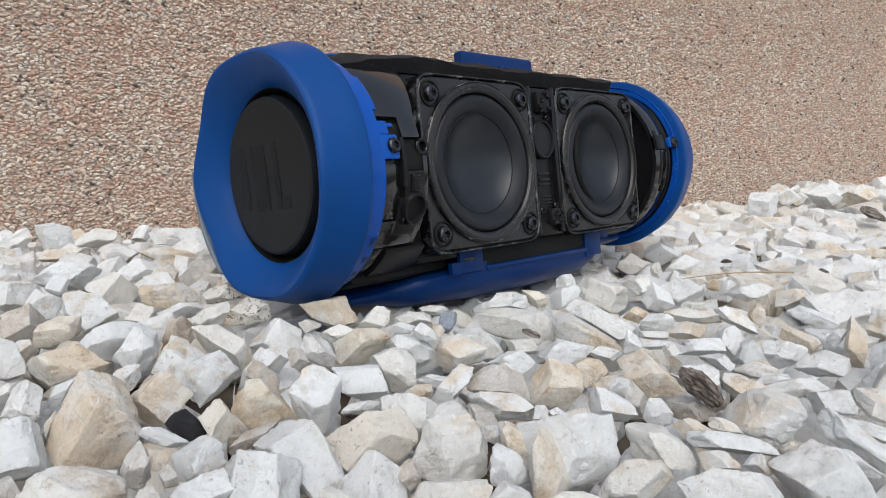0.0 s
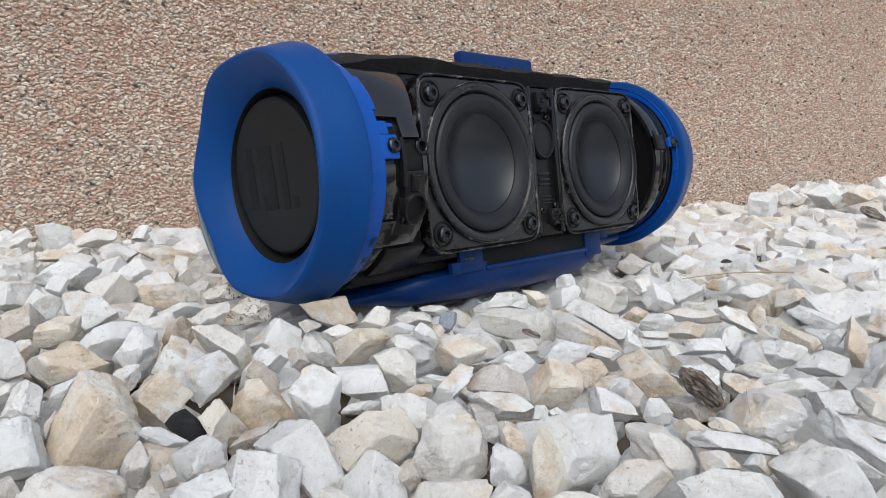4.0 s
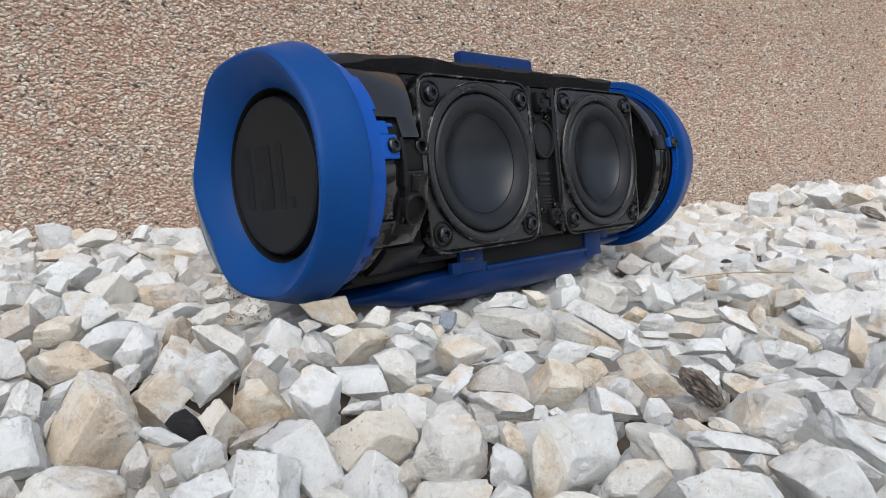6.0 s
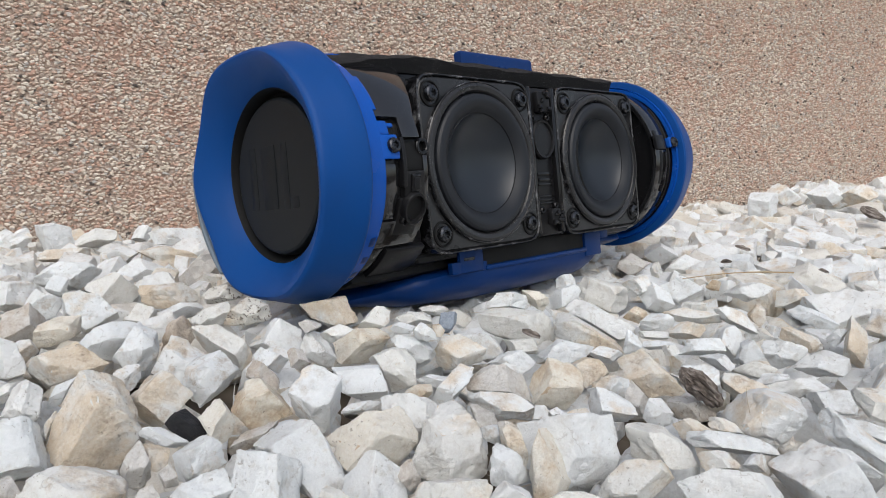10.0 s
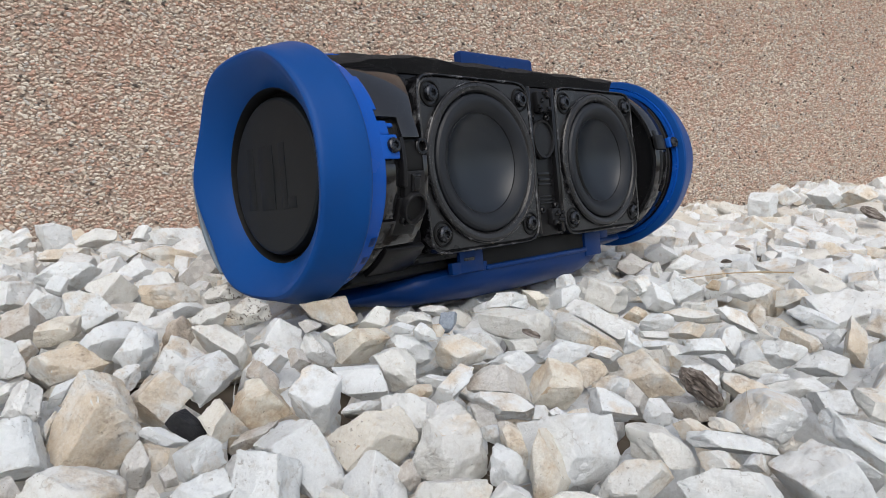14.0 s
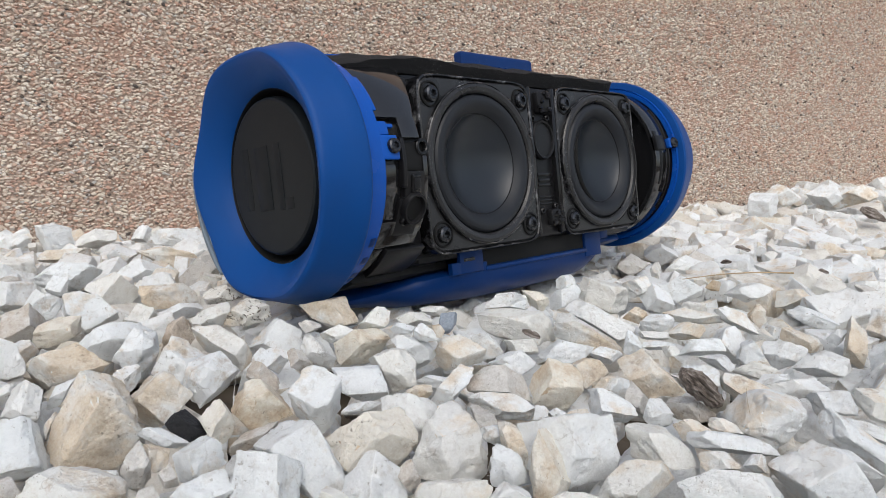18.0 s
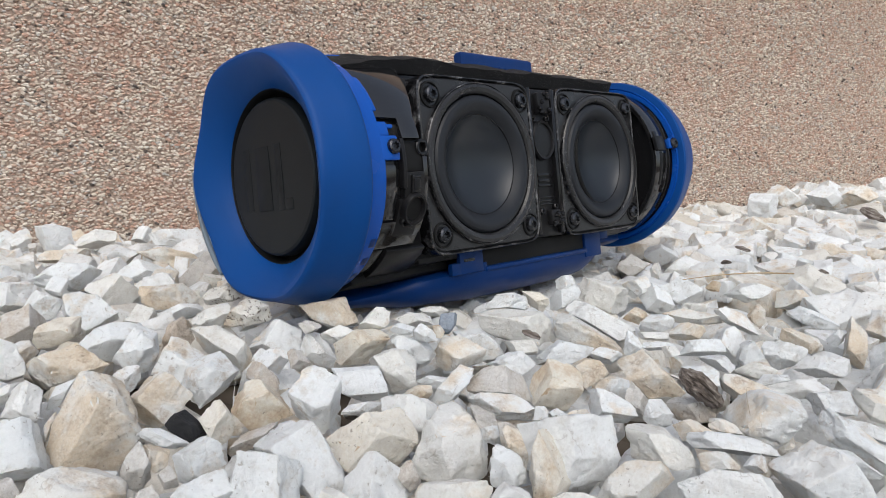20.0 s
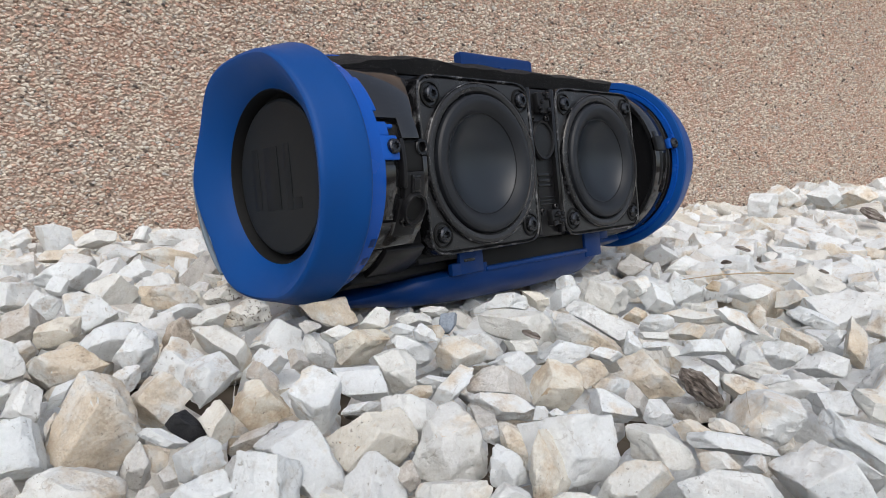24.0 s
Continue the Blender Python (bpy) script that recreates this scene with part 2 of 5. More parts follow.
def joined(bm, other):
    me = bpy.data.meshes.new("joined")
    other.to_mesh(me)
    other.free()
    bm.from_mesh(me)
    bpy.data.meshes.remove(me)
    return bm


def lathe(profile, n=96, closed=True, shape=None):
    """Turns (x, r) points about the x axis; shape(i, a, x, r) may move a point."""
    bm = bmesh.new()
    rings = []
    for i, (x, r) in enumerate(profile):
        if r < 1e-6:
            rings.append([bm.verts.new((x, 0, 0))])
            continue
        ring = []
        for k in range(n):
            a = 2 * math.pi * k / n
            xx, rr = shape(i, a, x, r) if shape else (x, r)
            ring.append(bm.verts.new((xx, -rr * math.cos(a), rr * math.sin(a))))
        rings.append(ring)
    pairs = list(zip(rings, rings[1:])) + ([(rings[-1], rings[0])] if closed else [])
    for p, q in pairs:
        for k in range(n):
            j = (k + 1) % n
            if len(p) == 1 and len(q) == 1:
                continue
            if len(p) == 1:
                bm.faces.new((p[0], q[k], q[j]))
            elif len(q) == 1:
                bm.faces.new((p[k], p[j], q[0]))
            else:
                bm.faces.new((p[k], p[j], q[j], q[k]))
    return bm


def arc(x0, x1, a0, a1, r0, r1, n=16, bev=0.0004, radius=None):
    """A piece of a tube round the x axis: angles in degrees, 0 to the front, 90 up. radius(x, a) may add to r1."""
    bm = bmesh.new()
    steps = 2 if radius is None else 14
    grid = {}
    for i in range(steps):
        x = x0 + (x1 - x0) * i / (steps - 1)
        for k in range(n + 1):
            a = radians(a0 + (a1 - a0) * k / n)
            for s, r in ((0, r0), (1, r1 + (radius(x, math.degrees(a)) if radius else 0.0))):
                grid[i, k, s] = bm.verts.new((x, -r * math.cos(a), r * math.sin(a)))
    for i in range(steps - 1):
        for k in range(n):
            for s in (0, 1):
                bm.faces.new([grid[c] for c in ((i, k, s), (i + 1, k, s), (i + 1, k + 1, s), (i, k + 1, s))])
        for k in (0, n):
            bm.faces.new([grid[c] for c in ((i, k, 0), (i + 1, k, 0), (i + 1, k, 1), (i, k, 1))])
    for i in (0, steps - 1):
        for k in range(n):
            bm.faces.new([grid[c] for c in ((i, k, 0), (i, k + 1, 0), (i, k + 1, 1), (i, k, 1))])
    if bev:
        bmesh.ops.recalc_face_normals(bm, faces=bm.faces)
        edges = [e for e in bm.edges if len(e.link_faces) == 2 and e.calc_face_angle(0) > radians(50)]
        bmesh.ops.bevel(bm, geom=edges, offset=bev, segments=2, affect="EDGES", profile=0.5)
    return bm


def turned(bm, m):
    bmesh.ops.transform(bm, matrix=m, verts=bm.verts)
    return bm


def frame_plate(u, hx, hz, corner, hole, y_front, y_back):
    """A square plate with rounded corners and a round hole through it."""
    bm = bmesh.new()
    n = 96
    outer, inner = [], []
    for k in range(n):
        a = 2 * math.pi * k / n
        c, s = math.cos(a), math.sin(a)
        p = 13.0
        r = 1 / ((abs(c) / hx) ** p + (abs(s) / hz) ** p) ** (1 / p)
        outer.append((u + r * c, r * s))
        inner.append((u + hole * c, hole * s))
    soft = 0.0007
    loops = []
    for ring, y, grow in ((inner, y_back, 1.0), (inner, y_front, 1.0), (outer, y_front, 1 - soft / hx), (outer, y_front + soft, 1.0), (outer, y_back, 1.0)):
        loops.append([bm.verts.new((u + (x - u) * grow, y, z * grow)) for x, z in ring])
    for p2, q in zip(loops, loops[1:] + loops[:1]):
        for k in range(n):
            j = (k + 1) % n
            bm.faces.new((p2[k], p2[j], q[j], q[k]))
    return bm


def frame_lip(u, hx, hz, wide, y_front, y_back):
    """A narrow rounded lip round a plate."""
    bm = bmesh.new()
    n = 96
    loops = []
    for grow, y in ((0.0, y_back), (0.0, y_front + wide * 0.6), (wide * 0.3, y_front), (wide * 0.8, y_front), (wide * 1.3, y_front + wide * 0.7), (wide * 1.3, y_back)):
        ring = []
        for k in range(n):
            a = 2 * math.pi * k / n
            c, s = math.cos(a), math.sin(a)
            r = 1 / ((abs(c) / (hx - grow)) ** 11 + (abs(s) / (hz - grow)) ** 11) ** (1 / 11)
            ring.append(bm.verts.new((u + r * c, y, r * s)))
        loops.append(ring)
    for p2, q in zip(loops, loops[1:] + loops[:1]):
        for k in range(n):
            j = (k + 1) % n
            bm.faces.new((p2[k], p2[j], q[j], q[k]))
    return bm


FRONT = Matrix(((0, 1, 0, 0), (1, 0, 0, 0), (0, 0, 1, 0), (0, 0, 0, 1)))  # swaps the turning axis to y, so that -x points to the front


# ---- the wall behind ----
WALL_A, WALL_U = Vector((-0.125, 0.306, 0.0)), Vector((0.942, -0.336, 0.0)).normalized()
WALL_N = Vector((-WALL_U.y * -1, -WALL_U.x, 0.0))  # towards the camera's side
WALL_M = Matrix((( WALL_U.x, -WALL_N.x, 0, WALL_A.x), (WALL_U.y, -WALL_N.y, 0, WALL_A.y), (0, 0, 1, 0), (0, 0, 0, 1)))


def build_wall():
    wall = part("wall_back", box(-1.6, 4.2, 0.0, 0.25, -0.3, 0.48, 0.004), RENDER, label="beige and terracotta pebbledash rendered wall")
    wall.matrix_world = WALL_M
    tagged(wall, kind="structure", category="wall")
    # loose-set pebbles over the part that is seen, small stones pressed into the mortar
    rng = np.random.default_rng(11)
    t = (1 + 5 ** 0.5) / 2
    ico = np.array([(-1, t, 0), (1, t, 0), (-1, -t, 0), (1, -t, 0), (0, -1, t), (0, 1, t), (0, -1, -t), (0, 1, -t), (t, 0, -1), (t, 0, 1), (-t, 0, -1), (-t, 0, 1)]) / (1 + t * t) ** 0.5
    tri = np.array([(0, 11, 5), (0, 5, 1), (0, 1, 7), (0, 7, 10), (0, 10, 11), (1, 5, 9), (5, 11, 4), (11, 10, 2), (10, 7, 6), (7, 1, 8),
                    (3, 9, 4), (3, 4, 2), (3, 2, 6), (3, 6, 8), (3, 8, 9), (4, 9, 5), (2, 4, 11), (6, 2, 10), (8, 6, 7), (9, 8, 1)])
    octa = np.array([(1, 0, 0), (-1, 0, 0), (0, 1, 0), (0, -1, 0), (0, 0, 1), (0, 0, -1)], dtype=float)
    oct_tri = np.array([(0, 2, 4), (2, 1, 4), (1, 3, 4), (3, 0, 4), (2, 0, 5), (1, 2, 5), (3, 1, 5), (0, 3, 5)])
    all_pts, all_faces, count = [], [], 0
    for shape, shape_tri, u_from, u_to, step in ((ico, tri, -0.06, 0.42, 0.0022), (octa, oct_tri, 0.42, 1.05, 0.0023)):
        us, zs = np.meshgrid(np.arange(u_from, u_to, step), np.arange(-0.022, 0.30, step * 0.86))
        us = us + (np.arange(us.shape[0]) % 2)[:, None] * step / 2
        us, zs = us.ravel(), zs.ravel()
        keep = zs < 0.165 + 0.10 * np.maximum(us, 0)
        us, zs = us[keep], zs[keep]
        n, m = len(us), len(shape)
        us, zs = us + rng.normal(0, step * 0.28, n), zs + rng.normal(0, step * 0.28, n)
        size = step * rng.uniform(0.36, 0.72, n) * (1.0 if m == 12 else 1.25)
        flat = np.stack([size * rng.uniform(0.9, 1.5, n), size * rng.uniform(0.6, 1.0, n), size * rng.uniform(0.6, 1.0, n)], 1)
        spin = rng.uniform(-0.5, 0.5, n)
        pts = shape[None] * flat[:, None, :] * rng.uniform(0.62, 1.22, (n, m, 1))
        c, s = np.cos(spin)[:, None], np.sin(spin)[:, None]
        x, z = pts[..., 0] * c - pts[..., 2] * s, pts[..., 0] * s + pts[..., 2] * c
        all_pts.append(np.stack([x + us[:, None], pts[..., 1] - rng.uniform(0.0, 0.0006, n)[:, None], z + zs[:, None]], 2).reshape(-1, 3))
        all_faces.append((shape_tri[None] + (np.arange(n) * m)[:, None, None]).reshape(-1, 3) + count)
        count += n * m
    pts, faces = np.concatenate(all_pts), np.concatenate(all_faces)
    grains = flat_mesh("pebbles", pts, faces, PEBBLES, smooth=False)
    grains.parent = wall
    tagged(grains, "small beige, grey and terracotta pebbles in the render", kind="stuff")


def flat_mesh(name, pts, faces, material, smooth=True):
    me = bpy.data.meshes.new(name)
    me.vertices.add(len(pts))
    me.vertices.foreach_set("co", np.asarray(pts, dtype=np.float32).ravel())
    me.loops.add(len(faces) * 3)
    me.loops.foreach_set("vertex_index", np.asarray(faces, dtype=np.int32).ravel())
    me.polygons.add(len(faces))
    me.polygons.foreach_set("loop_start", np.arange(len(faces), dtype=np.int32) * 3)
    me.polygons.foreach_set("use_smooth", np.full(len(faces), smooth))
    me.update(calc_edges=True)
    me.materials.append(material)
    return new(name, me)


build_wall()

# ---- ground: one sheet of stony soil, a bed of crushed marble on it ----
AXIS = 0.0445  # height of the loudspeaker's axis over the gravel


def build_ground():
    bm = bmesh.new()
    bmesh.ops.create_grid(bm, x_segments=2, y_segments=2, size=400)
    ob = part("ground", bm, SOIL, label="brown stony earth under and beyond the gravel")
    ob.location.z = -0.024
    return tagged(ob, kind="structure", category="ground")


build_ground()


# ---- the loudspeaker ----
def build_speaker():
    root = new("portable_speaker")
    root.matrix_world = pose(0, 0, AXIS, -9)
    tagged(root, "opened blue and black portable loudspeaker lying on gravel", "loudspeaker")

    # six-lobed rubber end rings, the second one a mirror of the first
    profile = [(-0.1096, 0.0277), (-0.1102, 0.0280), (-0.1133, 0.0310), (-0.1157, 0.0342), (-0.1173, 0.0367), (-0.1179, 0.0379), (-0.1181, 0.0387), (-0.1177, 0.0395), (-0.1172, 0.0398),
               (-0.1164, 0.0401), (-0.1140, 0.0405), (-0.1080, 0.0418), (-0.1044, 0.0425), (-0.1036, 0.0425), (-0.1030, 0.0421), (-0.1026, 0.0400), (-0.1026, 0.0277)]
    lobe_at = [0.0, 0.05, 0.3, 0.6, 0.9, 1.0, 1.0, 1.0, 0.95, 0.9, 0.7, 0.2, 0.0, 0.0, 0.0, 0.0, 0.0]

    depth = [1.0]  # how deep the lobes of the ring in hand are

    def lobes(i, a, x, r):
        w = depth[0] * lobe_at[i] * math.cos(6 * (a - radians(178)))
        r *= 1 - 0.013 * min(1.0, lobe_at[i] + 0.3) if r > 0.035 else 1.0
        return x - 0.0006 * w, r * (1 + 0.014 * w)

    for side in (1, -1):
        depth[0] = 1.0 if side == 1 else 0.35
        at = Matrix.Identity(4) if side == 1 else pose(-0.0156, 0, 0) @ pose(0, 0, 0, 0, 0, 180)
        ring = part("end_ring", turned(lathe(profile, 144, shape=lobes), at), BLUE_RUBBER, root, "matt blue rubber end ring with six soft lobes", sharp=38)
        if side == 1:
            # highlight along one side of the crest, put in as a pale strip
            part("edge_sheen", arc(-0.1182, -0.1166, 171, 228, 0.0393, 0.0409, 30, 0.0003), PALE_SHEEN, ring, "pale strip painted as a highlight on the rubber edge")
        reach = 0.0 if side == 1 else -0.0062
        flange = lathe([(-0.1030, 0.0392), (-0.1010, 0.0391), (-0.0955 + reach, 0.0387), (-0.0950 + reach, 0.0383), (-0.0950 + reach, 0.0368), (-0.1030, 0.0368)], 96)
        part("flange", turned(flange, at), BLUE_PLASTIC, ring, "glossy blue plastic flange")
        if side == 1:
            # slots are not cut: darker blue strips carry their shade
            for a in (-40, -51, -62):
                part("slot", arc(-0.0984, -0.0960, a, a + 5, 0.0380, 0.0389, 3, 0.0002), BLUE_BASE, ring, "darker blue strip painting the shade of a flange slot")
        well = lathe([(-0.1098, 0.0285), (-0.1100, 0.0277), (-0.1088, 0.0272), (-0.1050, 0.0268), (-0.1020, 0.0240), (-0.1010, 0.0), (-0.0990, 0.0), (-0.0990, 0.0285)], 96, closed=False)
        part("rubber_well", turned(well, at), HOLLOW, ring, "deep black rubber suspension")
        disc = lathe([(0.0, 0.0), (-0.0002, 0.0150), (0.0, 0.0240), (0.0004, 0.0248), (0.0014, 0.0252), (0.0040, 0.0255), (0.0050, 0.0)], 96, closed=False)
        pr = part("passive_radiator", disc, DISC_GREY, root, "charcoal vibrating end disc")
        pr.matrix_local = pose(-0.1095, 0, 0) if side == 1 else at @ pose(-0.1095, 0, 0)
        if side == 1:
            front_disc = pr
            # a printed mark of three upright bars
            for y0, y1, z0, z1 in ((0.0160, 0.0116, -0.0098, 0.0106), (0.0082, -0.0004, -0.0104, 0.0102), (-0.0040, -0.0076, -0.0108, 0.0102)):
                part("mark", box(-0.00030, -0.0001, y1, y0, z0, z1, 0.00008), MARK_GREY, pr, "plain dark upright bar")
            part("mark", box(-0.00030, -0.0001, -0.0126, -0.0077, -0.0108, -0.0072, 0.00008), MARK_GREY, pr, "plain dark foot")

    # black body: a tube with a flattened front between the ends
    def flat(i, a, x, r):
        if -0.0789 < x < 0.0715:
            c = math.cos(a)
            if c > 0 and r * c > 0.0150:
                return x, 0.0150 / c
        return x, r
    prof = [(-0.1000, 0.0362), (-0.0792, 0.0362), (-0.0786, 0.0360), (-0.0400, 0.0360), (0.0, 0.0360), (0.0400, 0.0360), (0.0714, 0.0360), (0.0720, 0.0362), (0.0930, 0.0362)]
    bm = lathe(prof, 120, closed=False, shape=flat)
    part("body", bm, BLACK_GLOSS, root, "glossy black plastic tube body")

    # end panels and small mouldings of the near end
    side_sheet = arc(-0.0952, -0.0798, 21, 66, 0.0350, 0.0382, 18)
    for vert in side_sheet.verts:  # its inner edge slants towards the drivers
        if vert.co.x > -0.0850:
            vert.co.x += 0.0098 * (math.degrees(math.atan2(vert.co.z, -vert.co.y)) - 21) / 45
    part("panel", side_sheet, PANEL_GLOSS, root, "glossy black side panel")
    part("panel", arc(-0.0868, -0.0795, 11, 21.6, 0.0350, 0.0383, 1), PANEL_GLOSS, root)
    part("panel", arc(-0.0952, -0.0880, 13.0, 20.0, 0.0358, 0.0366, 4), BLACK_MATT, root)
    part("panel", arc(-0.0952, -0.0895, -27.6, -1, 0.0356, 0.0372, 10), PANEL_GLOSS, root)
    part("panel", arc(-0.0952, -0.0775, -44, -28.6, 0.0356, 0.0373, 8), PANEL_GLOSS, root)
    part("panel", arc(-0.0952, -0.0890, -70, -44.6, 0.0356, 0.0372, 12), BLACK_GLOSS, root)
    part("panel", arc(-0.0885, -0.0720, -72, -45, 0.0362, 0.0382, 10), BLACK_MATT, root, "flat matt black cover")
    part("rib", arc(-0.0882, -0.0866, -12, 11, 0.0360, 0.0386, 10), BLACK_MATT, root, "upright black rib")
    part("bracket", arc(-0.0862, -0.0785, -4.5, 10, 0.0345, 0.0366, 8), HOLLOW, root, "dark recess beside the flange")
    bracket = part("bracket", arc(-0.0872, -0.0790, -17, -4.5, 0.0352, 0.0380, 8), BLACK_MATT, root, "black moulded clip bracket")
    part("clip", arc(-0.0850, -0.0812, -14.5, -6, 0.0372, 0.0388, 6), BLACK_GLOSS, bracket, "small black clip block")
    part("clip", arc(-0.0844, -0.0818, -13, -7.5, 0.0384, 0.0392, 4), BLACK_MATT, bracket)
    part("post", arc(-0.0788, -0.0768, -36, 3, 0.0345, 0.0372, 12), PANEL_GLOSS, root, "slim black post")
    # screw pocket under an arch
    pocket = part("screw_pocket", arc(-0.0886, -0.0795, -37, -17.5, 0.0345, 0.0374, 10), BLACK_MATT, root, "black arched screw pocket")
    a = radians(-22)
    arch = lathe([(-0.0016, 0.0034), (-0.0024, 0.0037), (-0.0024, 0.0043), (-0.0016, 0.0046), (0.0020, 0.0046), (0.0020, 0.0034)], 32)
    part("arch", turned(arch, pose(-0.0832, -0.0372 * math.cos(a), 0.0372 * math.sin(a)) @ pose(0, 0, 0, 22) @ FRONT @ Matrix.Diagonal((1, 1, 1.15, 1))), BLACK_MATT, pocket)
    dark = lathe([(-0.0010, 0.0), (-0.0010, 0.0036), (0.0010, 0.0036), (0.0010, 0.0)], 32, closed=False)
    part("hollow", turned(dark, pose(-0.0832, -0.0372 * math.cos(a), 0.0372 * math.sin(a)) @ pose(0, 0, 0, 22) @ FRONT @ Matrix.Diagonal((1, 1, 1.15, 1))), HOLLOW, pocket)
    a = radians(-28)
    bore = lathe([(-0.0008, 0.0009), (-0.0012, 0.0013), (-0.0008, 0.0017), (0.0020, 0.0017), (0.0020, 0.0009)], 24)
    part("bore", turned(bore, pose(-0.0857, -0.0378 * math.cos(a), 0.0378 * math.sin(a)) @ pose(0, 0, 0, 28) @ FRONT), BLACK_GLOSS, pocket)
    part("panel", arc(-0.0720, -0.0560, -72, -58, 0.0350, 0.0372, 8), BLACK_MATT, root)
    part("cheek", box(-0.0790, -0.0690, -0.0225, -0.0120, -0.0300, 0.0300, 0.0010), BLACK_MATT, root, "matt black inner cheek")
    part("cheek", box(0.0690, 0.0730, -0.0225, -0.0120, -0.0300, 0.0300, 0.0010), BLACK_MATT, root)
    part("sill", box(-0.0690, 0.0690, -0.0195, -0.0120, -0.0335, -0.0300, 0.0008), BLACK_MATT, root, "matt black sill under the drivers")
    eye = lathe([(-0.0030, 0.0018), (-0.0034, 0.0022), (-0.0034, 0.0030), (-0.0029, 0.0034), (0.0040, 0.0034), (0.0040, 0.0018)], 32)
    part("eyelet", turned(eye, pose(-0.0782, -0.0345, 0.0046) @ FRONT @ Matrix.Scale(0.8, 4)), BLACK_GLOSS, root, "black moulded eyelet")
    core = lathe([(-0.0010, 0.0), (-0.0010, 0.0019), (0.0010, 0.0019), (0.0010, 0.0)], 24, closed=False)
    part("eyelet_core", turned(core, pose(-0.0782, -0.0345, 0.0046) @ FRONT @ Matrix.Scale(0.8, 4)), HOLLOW, root)

    # blue screw tabs on both flanges
    tab = part("tab", arc(-0.0962, -0.0893, 0.8, 12.0, 0.0372, 0.0388, 8), BLUE_PLASTIC, root, "blue screw tab of the flange")
    part("tooth", arc(-0.0962, -0.0920, 12.0, 18.6, 0.0372, 0.0387, 6), BLUE_PLASTIC, tab)
    part("tooth", arc(-0.0925, -0.0896, 15.6, 17.6, 0.0372, 0.0386, 3), BLUE_PLASTIC, tab)
    part("tooth", arc(-0.0962, -0.0938, 24.0, 45.0, 0.0372, 0.0387, 8), BLUE_PLASTIC, tab)
    far_tab = part("tab", arc(0.0800, 0.0880, 6.0, 13.0, 0.0372, 0.0393, 6), BLUE_PLASTIC, root, "blue screw tab of the flange")

    def screw(m, parent, size=1.0, material=SCREW_STEEL):
        head = lathe([(0.0012, 0.0), (0.0012, 0.0033), (-0.0006, 0.0035), (-0.0015, 0.0032), (-0.0020, 0.0024), (-0.0021, 0.0017), (-0.0008, 0.0013), (-0.0006, 0.0)], 24, closed=False)
        for k in range(6):
            c, s = math.cos(k * math.pi / 3), math.sin(k * math.pi / 3)
            turned_lobe = turned(box(-0.0022, -0.0006, -0.0004, 0.0004, -0.0004, 0.0004), pose(0, 0.0017 * c, 0.0017 * s, k * 60))
            head = joined(head, turned_lobe)
        ob = part("screw", turned(head, FRONT @ Matrix.Scale(size, 4)), material, parent, "blackened steel star-head screw")
        ob.matrix_local = m
        return ob

    a = radians(6.8)
    screw(pose(-0.0915, -0.0388 * math.cos(a), 0.0388 * math.sin(a), -6.8), tab, 0.68)
    a = radians(9.2)
    screw(pose(0.0838, -0.0393 * math.cos(a), 0.0393 * math.sin(a), -9.2), far_tab, 0.75)

    # far end: dark round chamber, latch and clips
    chamber = lathe([(-0.0010, 0.0232), (-0.0010, 0.0240), (-0.0002, 0.0246), (0.0080, 0.0250), (0.0080, 0.0232)], 72)
    part("chamber", turned(chamber, pose(0.0480, -0.0235, 0.0015) @ FRONT), HOLLOW, root, "round black chamber rim")
    latch = part("latch", arc(0.0690, 0.0765, 4.5, 15, 0.0358, 0.0388, 6), BLACK_MATT, root, "black latch block")
    part("latch_pin", arc(0.0700, 0.0725, 15, 19, 0.0360, 0.0380, 3), BLACK_MATT, latch)
    part("latch_pin", arc(0.0725, 0.0745, -20, 4, 0.0360, 0.0378, 6), BLACK_MATT, latch)
    part("panel", arc(0.0690, 0.0806, -62, 64, 0.0350, 0.0374, 42), PANEL_GLOSS, root, "glossy black side panel")
    # thin rib whose pale colour stands in for glints on the panel
    part("rib", arc(0.0762, 0.0770, -26, 3, 0.0360, 0.0386, 8), SCUFF_AND_GLINT, root)
    part("rib", arc(0.0806, 0.0814, -40, 40, 0.0360, 0.0378, 20), BLACK_GLOSS, root)
    part("rib", arc(0.0800, 0.0818, 16, 22, 0.0360, 0.0372, 3), BLACK_MATT, root)
    part("rib", arc(0.0800, 0.0818, -24, -19, 0.0360, 0.0372, 3), BLACK_MATT, root)

    # two drivers on square frames
    cones = []
    for u in (-0.0386, 0.0386):
        plate = part("driver_frame", frame_plate(u, 0.0294, 0.0303, 0.0062, 0.0254, -0.0262, -0.0150), PLATE_BLACK, root, "dusty black square driver frame with rounded corners")
        part("rim", frame_lip(u, 0.0302, 0.0311, 0.0006, -0.0266, -0.0160), SCUFF_AND_GLINT, plate, "scuffed edge of the frame with glints in its colour")
        lip = lathe([(0.0004, 0.02935), (-0.0012, 0.02930), (-0.0015, 0.02905), (-0.0012, 0.02885), (0.0004, 0.02880)], 96)
        part("gasket_lip", turned(lip, pose(u, -0.0262, 0) @ FRONT), SCUFF_AND_GLINT, plate, "rubbed edge of the gasket")
        for dx in (-0.024, 0.024):
            for dz in (-0.024, 0.024):
                cup = lathe([(0.0, 0.0046), (-0.0006, 0.0045), (-0.0007, 0.0040), (0.0004, 0.0036), (0.0004, 0.0), (0.0012, 0.0), (0.0012, 0.0046)], 24, closed=False)
